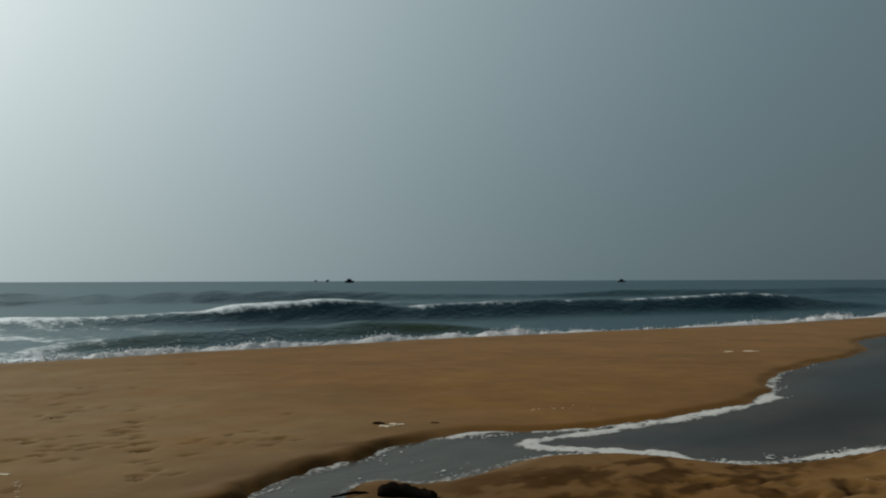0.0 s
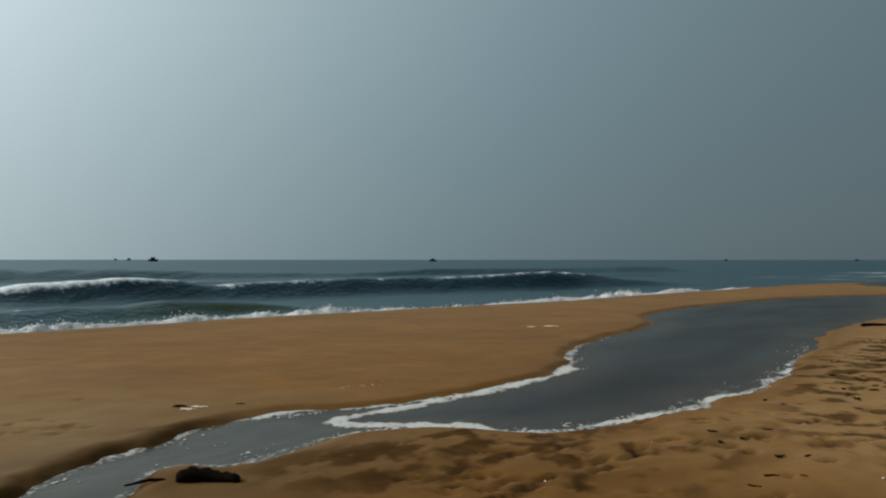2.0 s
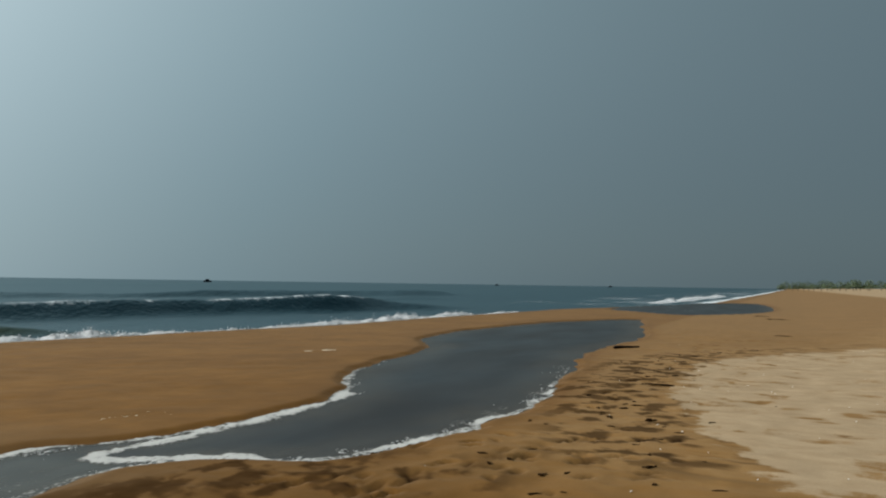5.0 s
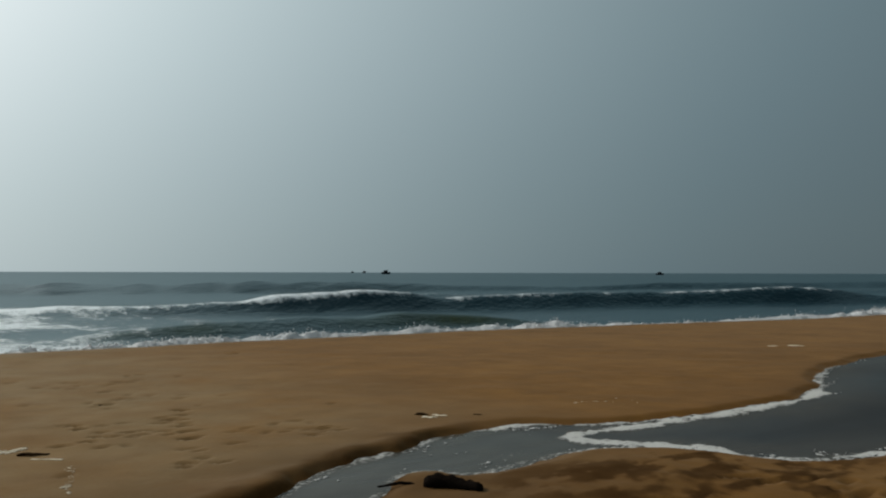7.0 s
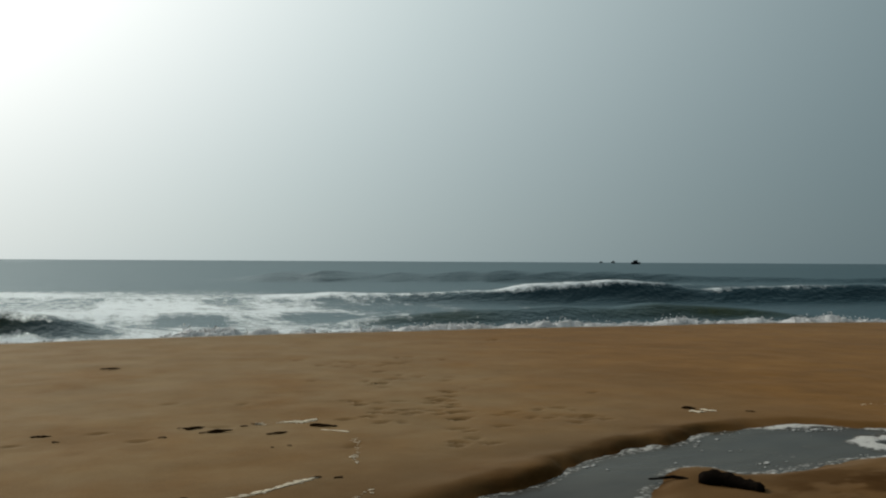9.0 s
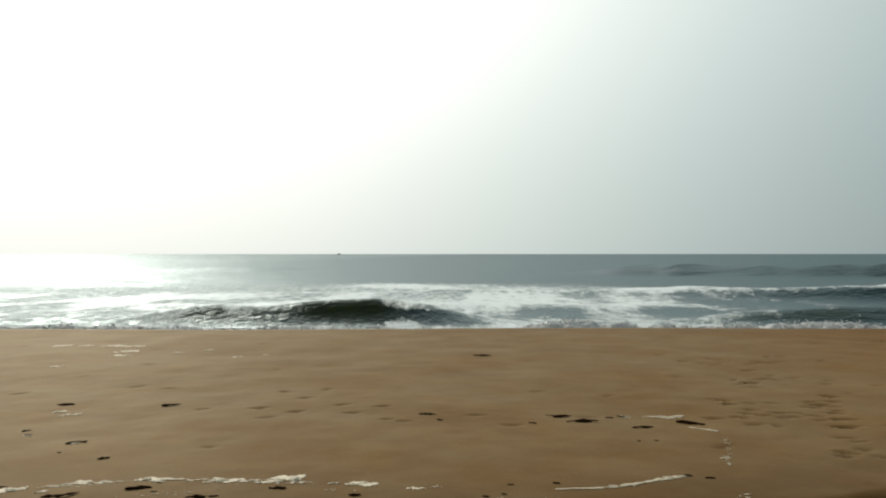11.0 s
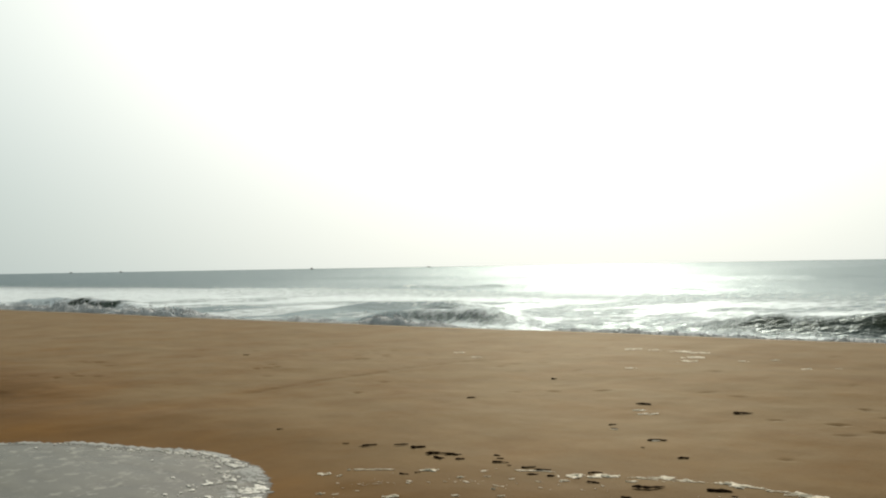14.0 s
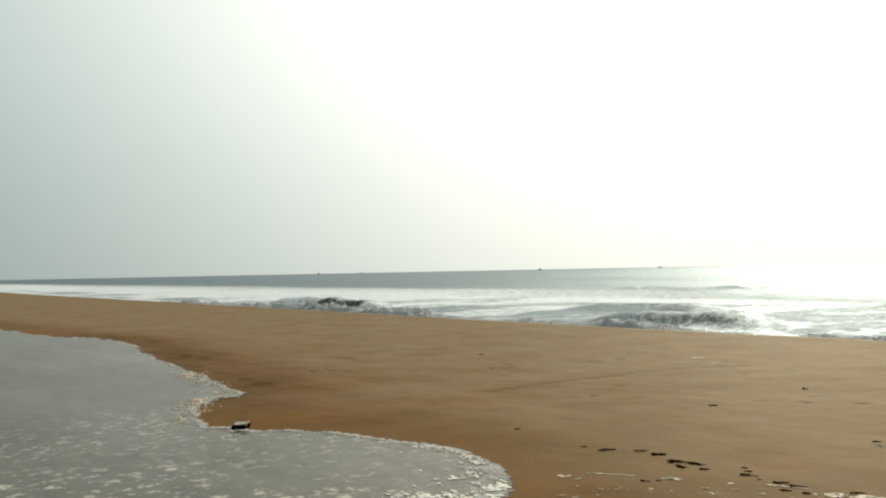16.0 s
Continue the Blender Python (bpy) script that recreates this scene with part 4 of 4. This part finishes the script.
WEED_CLUMP = [
    (-6.09, 5.82, .08), (-5.83, 5.84, .2), (-5.53, 6.03, .15), (-5.35, 6.02, .16), (-5.04, 5.93, .2), (-4.9, 5.99, .14), (-4.74, 5.88, .09), (-4.91, 5.83, .13), (-7.14, 5.87, .07),
    (-4.81, 5.23, .09), (-4.74, 5.33, .05), (-0.69, 8.95, .16), (-0.53, 8.68, .08), (0.36, 8.54, .14), (0.64, 8.91, .22), (0.85, 8.65, .27), (1.17, 8.91, .1), (1.29, 8.99, .1),
    (1.38, 8.43, .26), (1.91, 8.69, .26), (1.41, 6.69, .1), (1.56, 6.64, .09), (0.41, 6.43, .08), (0.1, 6.38, .05), (-0.97, 6.07, .1), (-0.08, 6.09, .06), (0.05, 6.15, .05)]
WEED_FAR = [
    (1.26, 7.83, .04), (1.42, 7.86, .04), (-0.15, 13.9, .3), (3.25, 11.4, .18), (-6.75, 8.64, .12), (-6.75, 10.7, .16), (-13.74, 10.45, .16), (6.05, 8.3, .26), (6.6, 7.95, .1), (5.2, 7.1, .08),
    (6.92, 2.12, .13), (6.57, 2.13, .1), (10.27, 2.95, .06), (8.21, 3.0, .12), (11.01, 1.81, .13), (10.3, 1.39, .11), (9.37, 1.7, .1), (7.66, 0.77, .14), (10.41, 2.18, .12), (7.05, 1.91, .05),
    (7.18, 2.56, .06), (7.28, 0.78, .1), (15.0, 2.25, .5), (16.8, 2.9, .3), (12.35, 2.15, .2), (58, 3.7, .9), (54.5, 1.8, 1.2), (31.9, 0.4, .7), (50, 0.9, 1.4)]
for i, (x, y, length) in enumerate(WEED_LINE + WEED_CLUMP + WEED_FAR):
    length *= 1.15
    thick = min(0.034, 0.07 * length + 0.004)
    driftwood(x, y, math.degrees(math.atan2(-x, y)) + dice.normal(0, 9), length, thick, thick * 0.6, 20 + i, "dark scrap of weed and twig on damp sand", WEED, "weed_scrap", 0.3)

for i in range(60):
    x = 7.5 + 18 * dice.random() ** 1.4
    y = float(np.interp(x, *np.array(DRY_LINE).T)) + dice.normal(0.9, 0.8)
    if EDGE[np.searchsorted(gx, x), np.searchsorted(gy, y)] > 0.4:
        length = dice.uniform(0.06, 0.2)
        driftwood(x, y, dice.uniform(-50, 30), length, 0.08 * length + 0.004, 0.03 * length, 200 + i, "dark scrap of weed on trampled sand", WEED, "weed_scrap", 0.3)


def slab(size, lift, seed, rough):
    bm = bmesh.new()
    bmesh.ops.create_cube(bm, size=1.0)
    bmesh.ops.scale(bm, vec=size, verts=bm.verts)
    bmesh.ops.subdivide_edges(bm, edges=bm.edges[:], cuts=3, use_grid_fill=True)
    rng = random.Random(seed)
    for v in bm.verts:
        v.co += Vector((rng.uniform(-1, 1), rng.uniform(-1, 1), rng.uniform(-1, 1))) * rough
    bmesh.ops.bevel(bm, geom=[e for e in bm.edges if e.calc_face_angle(0) > 0.9], offset=0.006, segments=2, affect="EDGES")
    bmesh.ops.translate(bm, vec=(0, 0, lift), verts=bm.verts)
    return bm


def block(x, y, turn):
    base = new("wooden_block")
    base.matrix_world = pose(x, y, STREAM_LEVEL - 0.01, 3, -2, turn)
    # black body and pale plate paint the shaded sides and the sunlit top
    part("body", slab((0.16, 0.21, 0.06), 0.03, 3, 0.004), WOOD, base, "black timber side with its shade painted in")
    part("top", slab((0.152, 0.15, 0.012), 0.064, 4, 0.004), LIT_TOP, base, "pale upper face with sunlight painted in")
    return tagged(base, "wooden block with painted shaded sides and lit top at the pool's edge", "block")


block(-9.45, 3.68, 50)

rng = np.random.default_rng(8)
px, py = rng.uniform(5.5, 26, 60), rng.uniform(-2, 3.6, 60)
pr = rng.uniform(0.004, 0.009, 60)
tagged(lumps("shell_scraps", np.stack([px, py, ground_at(px, py) + 0.004], -1), np.stack([pr * 1.3, pr, pr * 0.6], -1), PEBBLE, rng),
       "scattered pale shell scraps on trampled sand", "shells", kind="stuff")


# ---------------------------------------------------------------- boats at anchor
def boat(bearing, distance, length, turn, label, masted=True):
    """bearing: degrees to the left of +y."""
    base = new("fishing_boat")
    b = radians(bearing)
    base.matrix_world = pose(-math.sin(b) * distance, math.cos(b) * distance, SEA_LEVEL, 0, 0, turn)
    bm = bmesh.new()
    rows = []
    for i in range(11):
        t = i / 10
        half = 0.15 * length * math.sin(math.pi * min(0.97, 0.25 + 0.72 * t)) ** 0.8 if t < 1 else 0.02
        top = 0.13 * length * (1 + 0.7 * (2 * t - 0.9) ** 2)
        rows.append([bm.verts.new(((t - 0.5) * length, y * half, z)) for y, z in ((-1, top), (-0.8, 0.03 * length), (0, -0.05 * length), (0.8, 0.03 * length), (1, top))])
    for p, q in zip(rows, rows[1:]):
        for k in range(4):
            bm.faces.new((p[k], p[k + 1], q[k + 1], q[k]))
        bm.faces.new((p[4], p[0], q[0], q[4]))
    bm.faces.new(rows[0])
    bm.faces.new(rows[-1][::-1])
    bmesh.ops.recalc_face_normals(bm, faces=bm.faces)
    part("hull", bm, HULL, base)
    bm = bmesh.new()
    bmesh.ops.create_cube(bm, size=1.0)
    bmesh.ops.scale(bm, vec=(0.40 * length, 0.2 * length, 0.24 * length), verts=bm.verts)
    bmesh.ops.bevel(bm, geom=bm.edges[:], offset=0.02 * length, segments=2, affect="EDGES")
    bmesh.ops.translate(bm, vec=(-0.06 * length, 0, 0.25 * length), verts=bm.verts)
    part("cabin", bm, CABIN, base, "low dark wheelhouse")
    if masted:
        bm = bmesh.new()
        bmesh.ops.create_cone(bm, cap_ends=True, segments=8, radius1=0.012 * length, radius2=0.006 * length, depth=0.42 * length)
        bmesh.ops.translate(bm, vec=(0.18 * length, 0, 0.30 * length), verts=bm.verts)
        part("mast", bm, HULL, base)
    return tagged(base, label, "boat", "boats at anchor")


boat(-33.67, 900, 11.5, 8, "dark fishing boat with a cabin anchored offshore")
boat(-52.0, 900, 8.5, -25, "small dark fishing boat seen end-on offshore")
boat(-71.3, 1500, 7, -60, "small dark boat far off near the horizon")
boat(-78.9, 1400, 7, -70, "small dark boat far off near the horizon")
boat(-32.2, 2200, 14, 20, "distant fishing boat low on the horizon")
boat(-31.4, 2600, 12, 10, "distant fishing boat low on the horizon", False)
boat(10.1, 2200, 9, 5, "distant fishing boat low on the horizon", False)
boat(40.5, 2000, 8, 30, "distant fishing boat low on the horizon", False)
boat(48.4, 1900, 9, 40, "distant fishing boat low on the horizon", False)
boat(60.5, 2300, 8, 50, "distant fishing boat low on the horizon", False)
boat(63.4, 2600, 9, 60, "distant fishing boat low on the horizon", False)


# ---------------------------------------------------------------- trees far along the shore
def tree(x, y, height, seed):
    rng = np.random.default_rng(seed)
    base = new("tree")
    base.matrix_world = pose(x, y, float(ground_at(np.array([x]), np.array([y]))[0]) - 0.1)
    bm = log_shape(height * 0.6, 0.28, 0.16, seed, 8, 8, 0.3)
    bmesh.ops.rotate(bm, cent=(0, 0, 0), matrix=Matrix.Rotation(-math.pi / 2, 3, "Y"), verts=bm.verts)
    bmesh.ops.translate(bm, vec=(0, 0, height * 0.3), verts=bm.verts)
    part("trunk", bm, BARK, base)
    bm = bmesh.new()
    for _ in range(420):
        a, r = rng.uniform(0, 2 * math.pi), height * 0.55 * math.sqrt(rng.random())
        c = Vector((r * math.cos(a), r * math.sin(a), height * (0.22 + 0.78 * rng.random() * (1 - (r / (height * 0.62)) ** 2))))
        u = Vector(rng.normal(size=3)).normalized() * height * rng.uniform(0.03, 0.07)
        w = u.cross(Vector(rng.normal(size=3))).normalized() * height * 0.035
        bm.faces.new([bm.verts.new(c + k) for k in (-u, w, u, -w)])
    part("crown", bm, LEAF, base, "dense dark green crown")
    return tagged(base, "dark green tree in a far coastal row", "tree", "trees far along the shore")


rng = np.random.default_rng(30)
for i in range(38):
    tree(680 + rng.uniform(-25, 25), 6 - 3.9 * i + rng.uniform(-1, 1), rng.uniform(5.5, 8.0) + 0.06 * i, 100 + i)
